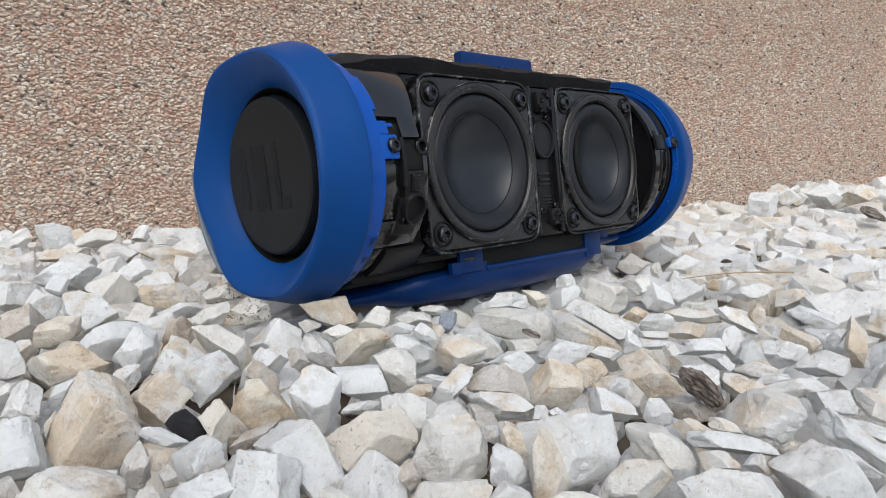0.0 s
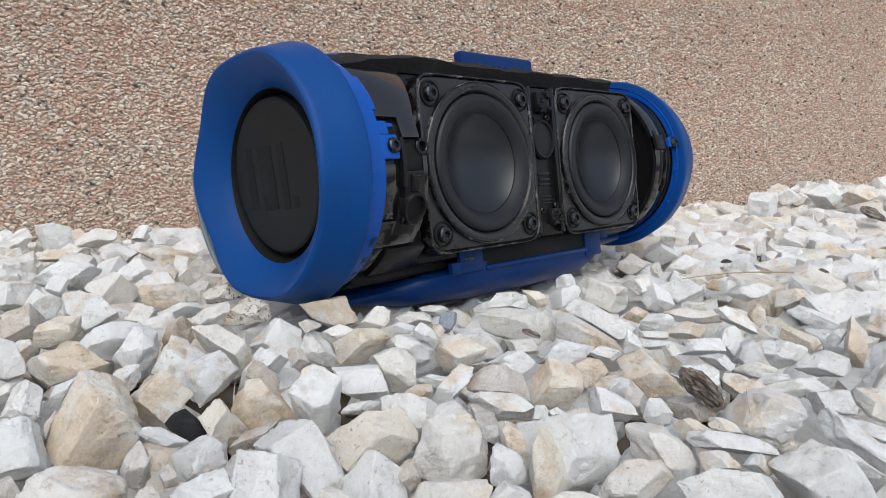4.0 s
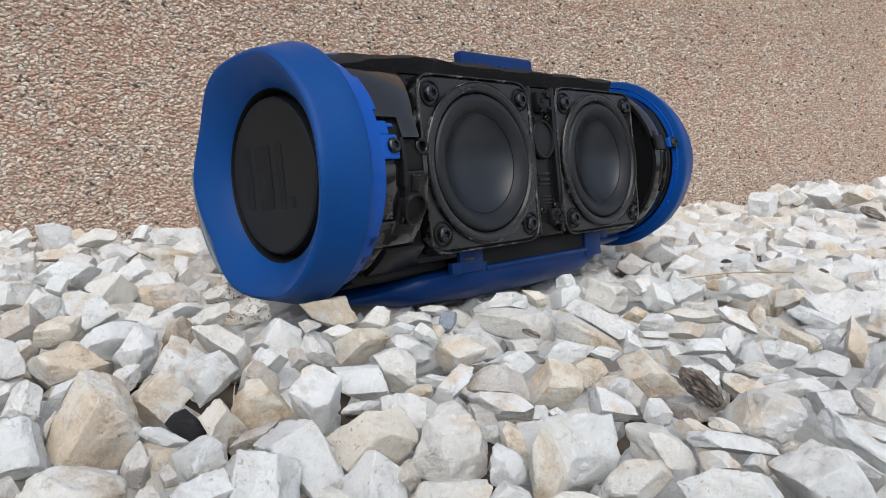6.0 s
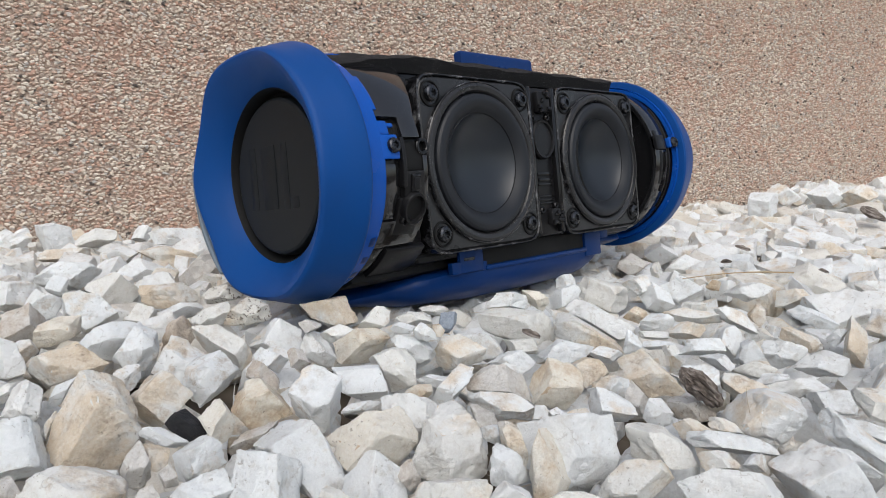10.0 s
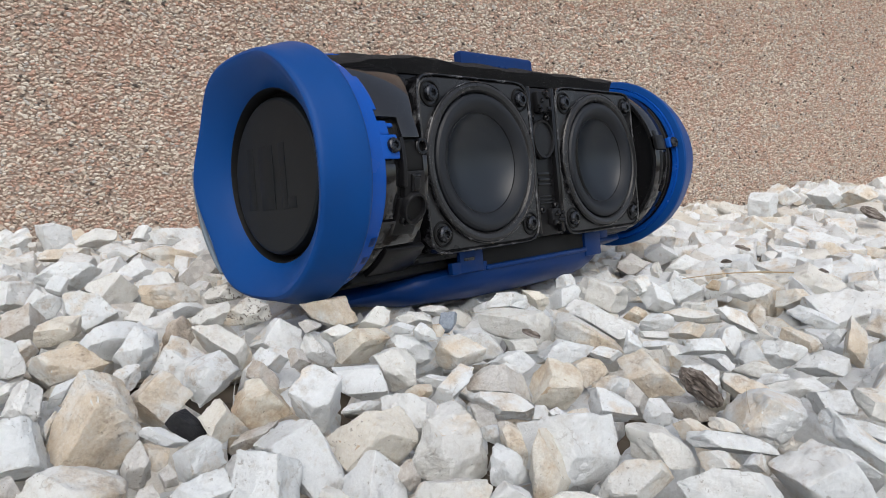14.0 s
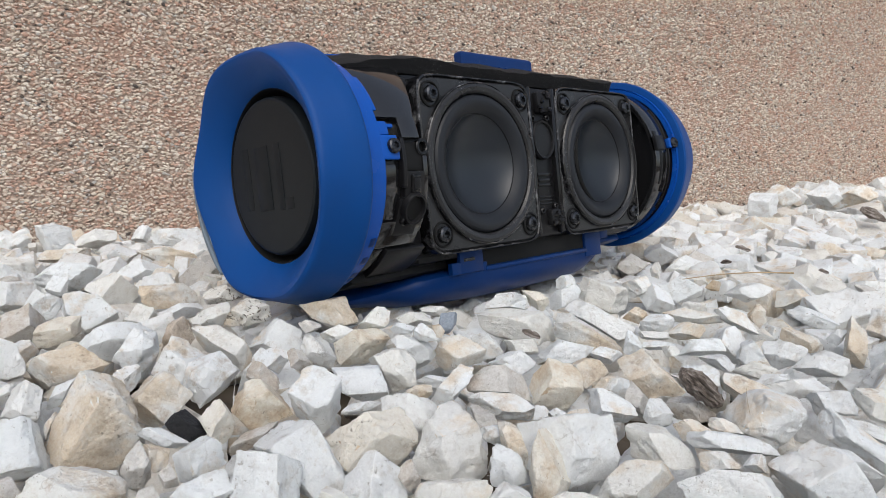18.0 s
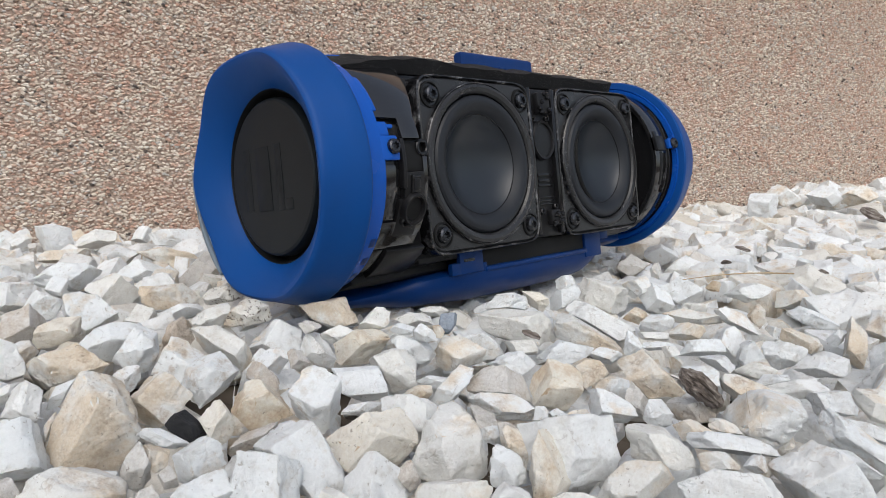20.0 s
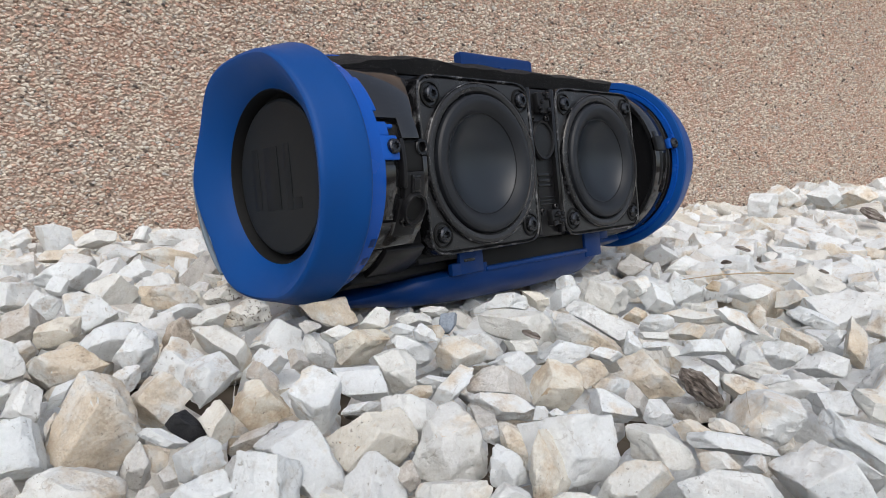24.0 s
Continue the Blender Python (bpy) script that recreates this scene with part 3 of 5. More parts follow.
                part("screw_cup", turned(cup, pose(u + dx, -0.0262, dz) @ FRONT), HOLLOW, plate)
                screw(pose(u + dx, -0.0266, dz, 0, random.uniform(0, 60), 0), plate, 0.84)
        gasket = lathe([(0.0004, 0.0290), (-0.0010, 0.0290), (-0.0016, 0.0286), (-0.0019, 0.0276), (-0.0016, 0.0262), (-0.0008, 0.0255), (0.0020, 0.0252), (0.0020, 0.0290)], 96)
        part("gasket", turned(gasket, pose(u, -0.0262, 0) @ FRONT), PLATE_BLACK, plate, "black gasket ring")
        roll = [(0.0050, 0.0251), (0.0005, 0.0252), (-0.0006, 0.0249), (-0.0013, 0.0242), (-0.0016, 0.0233), (-0.0016, 0.0223), (-0.0012, 0.0212), (-0.0005, 0.0200), (0.0004, 0.0190), (0.0013, 0.0182), (0.0018, 0.0178)]
        bowl = [(0.0010, 0.0184), (0.0016, 0.0179), (0.0028, 0.0165), (0.0042, 0.0143), (0.0054, 0.0118), (0.0063, 0.0090), (0.0069, 0.0060), (0.0073, 0.0030), (0.0074, 0.0)]
        cone = part("cone", turned(lathe(bowl, 96, closed=False), FRONT), CONE, root, "dark grey concave driver cone")
        cone.matrix_local = pose(u, -0.0266, 0)
        part("surround", turned(lathe(roll, 96, closed=False), FRONT), SURROUND, cone, "black rubber roll surround")
        # added bead, there only to catch glints in the crease round the cone
        bead = lathe([(0.0011 - 0.0002 * math.sin(k * math.pi / 4), 0.0183 + 0.0002 * math.cos(k * math.pi / 4)) for k in range(8)], 96)
        part("glint_bead", turned(bead, FRONT), BLACK_GLOSS, cone, "thin glossy bead added for the crease glints of the cone")
        cones.append(cone)

    # bridge between the drivers
    part("bridge", box(-0.0090, 0.0090, -0.0240, -0.0140, -0.0300, 0.0300, 0.0008), BLACK_MATT, root, "black bridge between the drivers")
    part("bridge_wall", box(-0.0090, -0.0068, -0.0262, -0.0225, -0.0290, 0.0300, 0.0006), BLACK_GLOSS, root)
    part("bridge_wall", box(0.0062, 0.0090, -0.0262, -0.0225, -0.0290, 0.0300, 0.0006), BLACK_GLOSS, root)
    plug = part("plug", turned(lathe([(-0.0008, 0.0), (-0.0008, 0.0058), (-0.0016, 0.0060), (-0.0018, 0.0066), (-0.0010, 0.0070), (0.002, 0.0070)], 48, closed=False),
                pose(-0.0006, -0.0246, 0.0090) @ FRONT @ Matrix.Diagonal((1, 1, 1.15, 1))), BLACK_MATT, root, "round black plug with a raised rim")
    for z0, z1, y in ((-0.0055, -0.0042, 0.0044), (-0.0078, -0.0066, 0.0040), (-0.0096, -0.0086, 0.0044), (-0.0142, -0.0136, 0.0048), (-0.0156, -0.0150, 0.0048), (-0.0170, -0.0164, 0.0048)):
        part("embossed_bar", box(-y, y, -0.0246, -0.0238, z0, z1, 0.0001), BLACK_GLOSS, root)
    rng = random.Random(5)
    for at in ((0.0008, 0.0240, 1.0), (0.0030, -0.0225, 0.8)):
        knob = part("knob", box(at[0] - 0.0040 * at[2], at[0] + 0.0040 * at[2], -0.0268, -0.0235, at[1] - 0.0042 * at[2], at[1] + 0.0042 * at[2], 0.0010), BLACK_MATT, root, "knobbly black moulding")
        for k in range(9):
            bm = bmesh.new()
            bmesh.ops.create_icosphere(bm, subdivisions=1, radius=rng.uniform(0.0008, 0.0014))
            part("nub", turned(bm, pose(at[0] + rng.uniform(-0.0035, 0.0035), -0.0270, at[1] + rng.uniform(-0.0038, 0.0038))), BLACK_GLOSS, knob)
    for x, z in ((-0.0055, 0.0175), (0.0040, 0.0180), (-0.0040, -0.0195), (0.0050, -0.0180)):
        peg = lathe([(-0.0012, 0.0006), (-0.0014, 0.0010), (-0.0010, 0.0014), (0.002, 0.0014), (0.002, 0.0006)], 20)
        part("peg", turned(peg, pose(x, -0.0242, z) @ FRONT), BLACK_GLOSS, root)

    # foam strip along the top, laid on in a wavy line
    bm = bmesh.new()
    cols = 40
    rows_made = []
    for i in range(cols + 1):
        x = -0.0965 + (0.0845 + 0.0965) * i / cols
        t = (x + 0.0965) / 0.1810
        lift = 0.0386 + 0.0036 * min(1, t * 5) ** 0.7 * min(1, 0.5 + (1 - t) * 7) + 0.0003 * math.sin(x * 210) + 0.00025 * math.sin(x * 517)
        low = 58 + 22 * max(0.0, (t - 0.86) / 0.14) ** 2 + 5 * math.sin(max(0.0, min(1.0, (x + 0.0900) / 0.05)) * math.pi) + 2.0 * math.sin(x * 90) + 5 * t
        ring = []
        for k in range(9):
            a = radians(low + (118 - low) * k / 8)
            ring.append(bm.verts.new((x, -lift * math.cos(a), lift * math.sin(a))))
        for a, r in ((118, 0.0350), (low, 0.0366)):
            ring.append(bm.verts.new((x, -r * math.cos(radians(a)), r * math.sin(radians(a)))))
        rows_made.append(ring)
    for p, q in zip(rows_made, rows_made[1:]):
        for k in range(11):
            j = (k + 1) % 11
            bm.faces.new((p[k], q[k], q[j], p[j]))
    bm.faces.new(rows_made[0])
    bm.faces.new(rows_made[-1])
    part("foam_strip", bm, FOAM, root, "worn black foam strip along the top")
    # blue control panel on the top
    bm = box(-0.0268, 0.0178, -0.0092, -0.0055, 0.0380, 0.0465)
    bmesh.ops.bevel(bm, geom=[e for e in bm.edges if e.verts[0].co.z > 0.045 and e.verts[1].co.z > 0.045], offset=0.0016, segments=4, affect="EDGES", profile=0.5)
    panel = part("control_panel", bm, BLUE_BASE, root, "raised blue rubber control panel")
    for k in range(6):
        part("ridge", box(-0.0050 + 0.0040 * k, -0.0030 + 0.0040 * k, -0.0101, -0.0094, 0.0404, 0.0416, 0.0002), BLUE_BASE, panel)
    part("blue_shim", arc(-0.0900, -0.0800, 74, 84, 0.0384, 0.0400, 6), BLUE_PLASTIC, root, "blue shim under the foam")

    # blue base under the body: a long trough that curves in under the tube, with a lip and upright tabs
    bm = bmesh.new()
    sections = []
    for x, deep, lip in ((-0.0940, 0.0452, 0.0436), (-0.0760, 0.0480, 0.0428), (-0.0690, 0.0490, 0.0418), (-0.0660, 0.0495, 0.0405), (-0.0600, 0.0498, 0.0398), (-0.0500, 0.0502, 0.0391), (-0.0360, 0.0508, 0.0384),
                         (-0.0040, 0.0512, 0.0384), (0.0260, 0.0506, 0.0384), (0.0330, 0.0496, 0.0384), (0.0372, 0.0480, 0.0384), (0.0400, 0.0456, 0.0384), (0.0424, 0.0422, 0.0384)):
        fall = deep - lip
        wide = 0.0203 - max(0.0, lip - 0.0384) * 3.2
        inner = -0.0345 if lip < 0.0390 else -lip + 0.0016
        ring = [(-wide + 0.0014, -lip + 0.0012), (-wide, -lip), (-wide + 0.0003, -lip - fall * 0.30), (-wide + 0.0022, -lip - fall * 0.62), (-wide + 0.0056, -lip - fall * 0.86), (-wide + 0.0105, -lip - fall * 0.97), (-wide + 0.0125, -deep),
                (0.0140, -deep), (0.0190, -lip - fall * 0.6), (0.0204, -lip), (0.0150, -0.0345), (-wide + 0.0050, inner)]
        sections.append([bm.verts.new((x, y, z)) for y, z in ring])
    for p, q in zip(sections, sections[1:]):
        for k in range(12):
            j = (k + 1) % 12
            bm.faces.new((p[k], q[k], q[j], p[j]))
    bm.faces.new(sections[0])
    bm.faces.new(sections[-1])
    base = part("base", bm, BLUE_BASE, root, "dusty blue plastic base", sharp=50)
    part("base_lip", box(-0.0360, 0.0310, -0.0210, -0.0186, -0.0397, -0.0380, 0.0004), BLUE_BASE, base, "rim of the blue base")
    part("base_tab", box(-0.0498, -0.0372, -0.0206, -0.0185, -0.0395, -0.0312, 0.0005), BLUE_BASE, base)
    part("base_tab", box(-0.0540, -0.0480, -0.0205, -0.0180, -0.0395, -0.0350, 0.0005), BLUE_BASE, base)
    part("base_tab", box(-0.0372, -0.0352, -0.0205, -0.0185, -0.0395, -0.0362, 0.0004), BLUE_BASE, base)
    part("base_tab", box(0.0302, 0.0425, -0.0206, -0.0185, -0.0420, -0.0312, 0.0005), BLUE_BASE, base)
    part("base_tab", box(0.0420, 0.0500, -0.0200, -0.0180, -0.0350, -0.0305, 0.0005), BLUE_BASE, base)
    part("slot", box(-0.0478, -0.0422, -0.0209, -0.0203, -0.0350, -0.0338, 0.0002), SCUFF_AND_GLINT, base)
    part("window", box(-0.0370, 0.0300, -0.0196, -0.0150, -0.0395, -0.0305, 0.0005), HOLLOW, root, "black window between the base tabs")
    part("underside", arc(-0.0945, -0.0500, -112, -68, 0.0350, 0.0396, 20, 0.0006), HOLLOW, root, "matt black underside of the tube")
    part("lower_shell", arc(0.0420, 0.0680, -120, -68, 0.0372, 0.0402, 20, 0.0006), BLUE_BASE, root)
    return root, front_disc, cones


SPEAKER, DISC, CONES = build_speaker()


# ---- gravel ----
TONES = [WHITE_STONE, CREAM_STONE, GREY_STONE, OCHRE_STONE, DARK_STONE, BLUE_STONE, PITTED_STONE]
HEADING = -44.8  # turn of the small things about z, degrees


def hull_stone(seed, fine):
    """A broken stone of size 2 x 2 x 2: a block split along a few flat planes, edges knocked off, skin chipped and stepped."""
    rng = random.Random(seed)
    bm = bmesh.new()
    bmesh.ops.create_cube(bm, size=2.0)
    aspect = Vector((1.0, rng.uniform(0.6, 1.0), rng.uniform(0.45, 0.95)))
    for vert in bm.verts:
        vert.co = Vector((vert.co.x * aspect.x, vert.co.y * aspect.y, vert.co.z * aspect.z)) * rng.uniform(0.90, 1.08)
    bmesh.ops.convex_hull(bm, input=bm.verts)
    for k in range(rng.randint(4, 8)):
        d = Vector((rng.gauss(0, 1), rng.gauss(0, 1), rng.gauss(0, 1))).normalized()
        reach = max(v.co.dot(d) for v in bm.verts)
        bmesh.ops.bisect_plane(bm, geom=bm.verts[:] + bm.edges[:] + bm.faces[:], plane_co=d * reach * rng.uniform(0.62, 0.92), plane_no=d, clear_outer=True)
        corners = [v.co.copy() for v in bm.verts]
        bm.free()
        bm = bmesh.new()
        for c in corners:
            bm.verts.new(c)
        bmesh.ops.remove_doubles(bm, verts=bm.verts, dist=0.07)
        res = bmesh.ops.convex_hull(bm, input=bm.verts)
        spare = [g for g in set(res["geom_interior"]) | set(res["geom_unused"]) if isinstance(g, bmesh.types.BMVert)]
        bmesh.ops.delete(bm, geom=spare, context="VERTS")
    bmesh.ops.dissolve_limit(bm, angle_limit=radians(9), verts=bm.verts, edges=bm.edges)
    bmesh.ops.bevel(bm, geom=bm.edges[:], offset=0.055 if fine else 0.07, segments=2 if fine > 1 else 1, affect="EDGES", profile=0.6)
    bmesh.ops.triangulate(bm, faces=bm.faces)
    if fine:
        for limit in ((0.60, 0.34, 0.18) if fine > 1 else (0.60, 0.32)):
            bmesh.ops.subdivide_edges(bm, edges=[e for e in bm.edges if e.calc_length() > limit], cuts=1)
            bmesh.ops.triangulate(bm, faces=bm.faces)
        off = Vector((seed * 3.1, seed * 1.7, 0))
        grain = Vector((rng.gauss(0, 1), rng.gauss(0, 1), rng.gauss(0, 1))).normalized()
        bm.normal_update()
        moves = []
        for vert in bm.verts:
            p = vert.co
            n = noise.noise(p * 1.4 + off) * 0.075 + noise.noise(p * 4.5 + off) * 0.022 + noise.noise(p * 12.0 + off) * 0.012
            # shell-shaped chips with ridges between them, and ledges along the stone's grain
            n += 0.07 * (min(noise.voronoi(p * 1.2 + off)[0][0], 0.8) - 0.35) + 0.016 * (min(noise.voronoi(p * 3.4 - off)[0][0], 0.8) - 0.35)
            layer = p.dot(grain) * 3.2 + 0.9 * noise.noise(p * 1.7 - off)
            n += 0.018 * max(0.0, min(1.0, (layer - math.floor(layer)) * 4 - 1.5)) - 0.01
            n -= 0.045 * max(0.0, min(1.0, (noise.noise(p * 2.2 - off) - 0.15) * 9))
            moves.append(p.normalized() * n * 0.55 + vert.normal * n * 0.45)
        for vert, move in zip(bm.verts, moves):
            vert.co += move
    lo = [min(v.co[i] for v in bm.verts) for i in range(3)]
    hi = [max(v.co[i] for v in bm.verts) for i in range(3)]
    for vert in bm.verts:
        vert.co = Vector([(2 * vert.co[i] - lo[i] - hi[i]) / (hi[i] - lo[i]) for i in range(3)])
    bmesh.ops.recalc_face_normals(bm, faces=bm.faces)
    return bm


# stones of the top layer: place x, y, z, width and height in mm, heading, tip and lean in degrees, shape, turn, tone
bed = []
bed.append([
    (586.8, -13.9, 14.1, 29, 20.9, -78, 3, 0, 40, 19, 0),
    (480.5, -20.4, 11, 30.9, 20.6, -76, 4, 0, 30, 50, 1),
    (472.3, 5.3, 9.7, 31.6, 21, -74, 4, 0, 34, 70, 0),
    (460.5, 38.5, 8.1, 32.3, 21.6, -71, 4, 0, 35, 29, 0),
    (360.5, 19.6, 6.3, 23.5, 20.7, -70, 5, 0, 12, 60, 0),
    (-63, 236, -4.2, 10.9, 13.6, -21, 8, -50, 12, 19, 0),
    (-109.4, 246.9, -2.1, 19.2, 23.3, -15, 8, 40, 35, 31, 0),
    (-128.5, 251.1, -4.9, 19.9, 12.6, -12, 8, 30, 7, 5, 0),
    (-92.2, 230.6, -3.2, 11.8, 24.7, -17, 8, -80, 36, 70, 1),
])
bed.append([
    (180.4, -15.2, -4, 24.3, 13.7, -66, 8, 0, 30, 33, 0),
    (-54, 203.5, -2.7, 34.2, 12.4, -23, 8, -10, 10, 30, 0),
    (-128.4, 214.1, -2.5, 6.4, 6.3, -13, 8, 50, 4, 43, 2),
    (-122.7, 179.8, -3.5, 24.8, 7.5, -15, 9, 0, 41, 72, 1),
    (119.2, -16.7, -4, 18.6, 12.4, -63, 9, 0, 38, 1, 0),
    (138.2, -77.5, -4, 20.6, 13.2, -72, 9, 0, 30, 80, 0),
    (-103.3, 152.8, -2, 15.9, 11.7, -19, 9, 10, 10, 44, 0),
    (116, -58.2, -4, 19.9, 12.5, -68, 10, 0, 23, 77, 0),
    (-149.4, 161.6, -2.8, 9.5, 20.4, -12, 9, 70, 1, 88, 1),
])
bed.append([
    (-87.2, 141.8, -2.7, 28.8, 10.3, -22, 9, -10, 7, 3, 1),
    (90, -45.4, -4, 22.1, 13.7, -65, 10, 0, 34, 16, 0),
    (76.6, -23.9, -4, 16.9, 12.4, -61, 10, 0, 37, 8, 2),
    (-137.3, 123.8, -3.2, 14.2, 26.6, -15, 10, -80, 42, 44, 0),
    (-100.6, 107.5, -3.1, 5.8, 5.4, -22, 11, 20, 4, 73, 0),
    (-111.5, 111, -3.2, 20.6, 13.5, -20, 11, 0, 5, 32, 0),
    (-92.1, 94.7, -3.2, 22, 14.9, -24, 11, 50, 41, 66, 2),
    (52.2, -48.7, -0, 4.7, 9.2, -63, 10, 0, 33, 65, 1),
    (-146.8, 105.1, -2.9, 9.3, 8.9, -15, 11, 20, 17, 49, 0),
])
bed.append([
    (74.4, -125.8, 0.7, 5.3, 9.4, -77, 11, 60, 10, 32, 2),
    (57.6, -106, -2.9, 8.2, 16.4, -73, 12, -70, 7, 47, 1),
    (-165.4, 95.1, -1.9, 16.2, 14.3, -12, 12, 40, 35, 29, 0),
    (43, -79.4, -0.4, 5.2, 6.2, -67, 11, -60, 14, 43, 3),
    (-134.4, 79.9, -2.5, 19.4, 15.6, -18, 12, -20, 21, 17, 1),
    (40.1, -94.2, 0.1, 18, 7.8, -70, 11, 10, 17, 9, 0),
    (25.5, -74.1, 0.1, 16.8, 10.5, -65, 12, 10, 4, 53, 0),
    (-159.8, 75.1, -3.3, 11.6, 11.7, -14, 12, -50, 30, 84, 0),
    (16, -60.1, 0.4, 11.6, 9.8, -61, 12, -10, 0, 50, 0),
])
bed.append([
    (-121.5, 58.5, -2.9, 11.1, 21.6, -22, 13, 80, 20, 46, 1),
    (16.1, -68.6, -3.1, 12.4, 12.2, -63, 13, -70, 4, 14, 0),
    (-2.7, -39.3, 0.9, 7.8, 8.2, -55, 12, -40, 31, 50, 0),
    (4, -52.6, -2.3, 20.1, 11.4, -58, 13, -20, 30, 60, 1),
    (29.4, -120.8, -2.9, 6.1, 17, -74, 13, 80, 18, 47, 0),
    (14, -84.9, -3.1, 3.7, 9.1, -66, 13, -80, 35, 58, 1),
    (-151.8, 53.3, -2.9, 13.3, 19, -17, 13, 50, 38, 80, 0),
    (16.2, -106.9, -2.5, 8.3, 6.6, -70, 13, 80, 37, 11, 3),
    (-171.8, 51.3, -2.9, 13.1, 13.6, -12, 14, -20, 4, 0, 2),
])
bed.append([
    (6.6, -104.1, -3, 6.1, 16.4, -69, 14, 60, 21, 29, 0),
    (0.2, -90.9, -3.1, 20.2, 5.5, -66, 14, 0, 43, 21, 1),
    (-128.1, 34, -3.3, 15.9, 6.1, -23, 14, 10, 41, 32, 0),
    (-139.8, 37.1, -3.6, 10.2, 9.8, -20, 14, 20, 24, 49, 1),
    (-13.9, -76.7, -2.9, 8.4, 6.2, -61, 14, 0, 19, 16, 3),
    (-27.2, -55.6, 2, 7.1, 12.9, -55, 13, -50, 20, 13, 0),
    (7.3, -134.4, -2.2, 6.7, 4.1, -76, 14, 60, 2, 38, 0),
    (7.2, -139.5, -3, 7, 16.7, -77, 14, 10, 17, 39, 1),
    (-118.4, 18.8, 4.5, 14.9, 5.9, -27, 13, 10, 33, 79, 6),
])
bed.append([
    (-166.5, 33.9, -2.7, 14.9, 8.3, -14, 14, 10, 20, 47, 3),
    (-38.8, -51.5, 2.7, 10.5, 5.7, -53, 13, -30, 2, 70, 3),
    (-17.6, -86.7, -2.9, 11.7, 6.4, -63, 15, 10, 6, 27, 0),
    (-2, -127.2, -2.9, 5.6, 12.7, -74, 15, 70, 13, 66, 1),
    (-46.5, -45, 1.4, 6.9, 15.1, -50, 13, -80, 3, 47, 0),
    (-28.4, -71.1, -3.5, 24.4, 8.7, -58, 15, -20, 1, 54, 0),
    (-19.1, -97.7, -3.1, 12.2, 6.5, -65, 15, 20, 40, 70, 1),
    (-2.7, -149.5, -3.2, 8.5, 11.4, -79, 15, -30, 37, 5, 0),
    (-156.8, 15.5, -3.6, 12.7, 17.2, -18, 15, -80, 27, 67, 0),
])
bed.append([
    (-31.6, -94, -3, 11.3, 2.9, -63, 16, 0, 23, 48, 1),
    (-179.2, 18.4, -2.5, 6.6, 7.1, -12, 16, 60, 10, 16, 0),
    (-56.1, -58, -2, 11.7, 26.8, -51, 16, 80, 22, 88, 1),
    (-140.7, 5.4, -3.2, 12.6, 9.3, -23, 16, 80, 21, 46, 2),
    (-24.4, -113.9, -3.3, 11.9, 9, -68, 16, -70, 31, 49, 0),
    (-132.7, -0.4, 2.6, 12.5, 6.7, -25, 14, 20, 7, 5, 1),
    (-21.8, -129, -2.3, 8.8, 12, -73, 16, -70, 7, 27, 0),
    (-46.5, -78.5, -4.4, 10.6, 23.9, -57, 16, 70, 21, 11, 1),
    (-124.4, -7.1, 4.1, 14.6, 8.8, -28, 14, 0, 7, 27, 6),
])
bed.append([
    (-32.4, -109.1, -3.1, 5.1, 13.6, -67, 16, -80, 17, 87, 0),
    (-27.8, -120.9, -3, 7.5, 7.2, -70, 16, 30, 21, 75, 0),
    (-186.4, 11.3, -1.9, 10.5, 12.7, -11, 16, 10, 7, 39, 0),
    (-118.7, -14.6, -2.9, 15.9, 10.3, -31, 16, -10, 7, 39, 0),
    (-43.5, -92.5, -3, 7.8, 5.8, -61, 16, -80, 7, 79, 0),
    (-80.8, -44.5, 4, 9.4, 3.5, -44, 14, 0, 29, 70, 1),
    (-25.1, -139.4, -3, 6.1, 13.9, -75, 16, -80, 17, 21, 0),
    (-40.5, -99.6, -3, 9.6, 2.9, -63, 16, 10, 1, 89, 0),
    (-155.1, 1.1, -3.3, 13.7, 14.1, -20, 16, 20, 2, 44, 0),
])
bed.append([
    (-106.2, -24.8, 5.1, 10.6, 18.8, -35, 15, 70, 10, 74, 1),
    (-43.5, -104.7, -2.8, 5.8, 4.1, -64, 17, -30, 39, 50, 1),
    (-173.1, -0.9, -3, 11.6, 18.9, -15, 17, 80, 10, 29, 1),
    (-136.5, -14.9, -2.1, 20.1, 8.5, -26, 17, -40, 25, 89, 1),
    (-100.1, -38.5, 3.7, 6.9, 11.1, -39, 15, -70, 7, 49, 1),
    (-92.1, -47.7, 4.3, 4.7, 11.1, -42, 15, 80, 28, 21, 1),
    (-79.9, -62.5, -2.4, 16.9, 8.6, -48, 17, -20, 41, 31, 0),
    (-44.5, -119.2, -2.1, 4.4, 10.3, -68, 17, 80, 7, 32, 0),
    (-41.8, -127.7, -3, 5.4, 12, -70, 17, -80, 23, 86, 1),
])
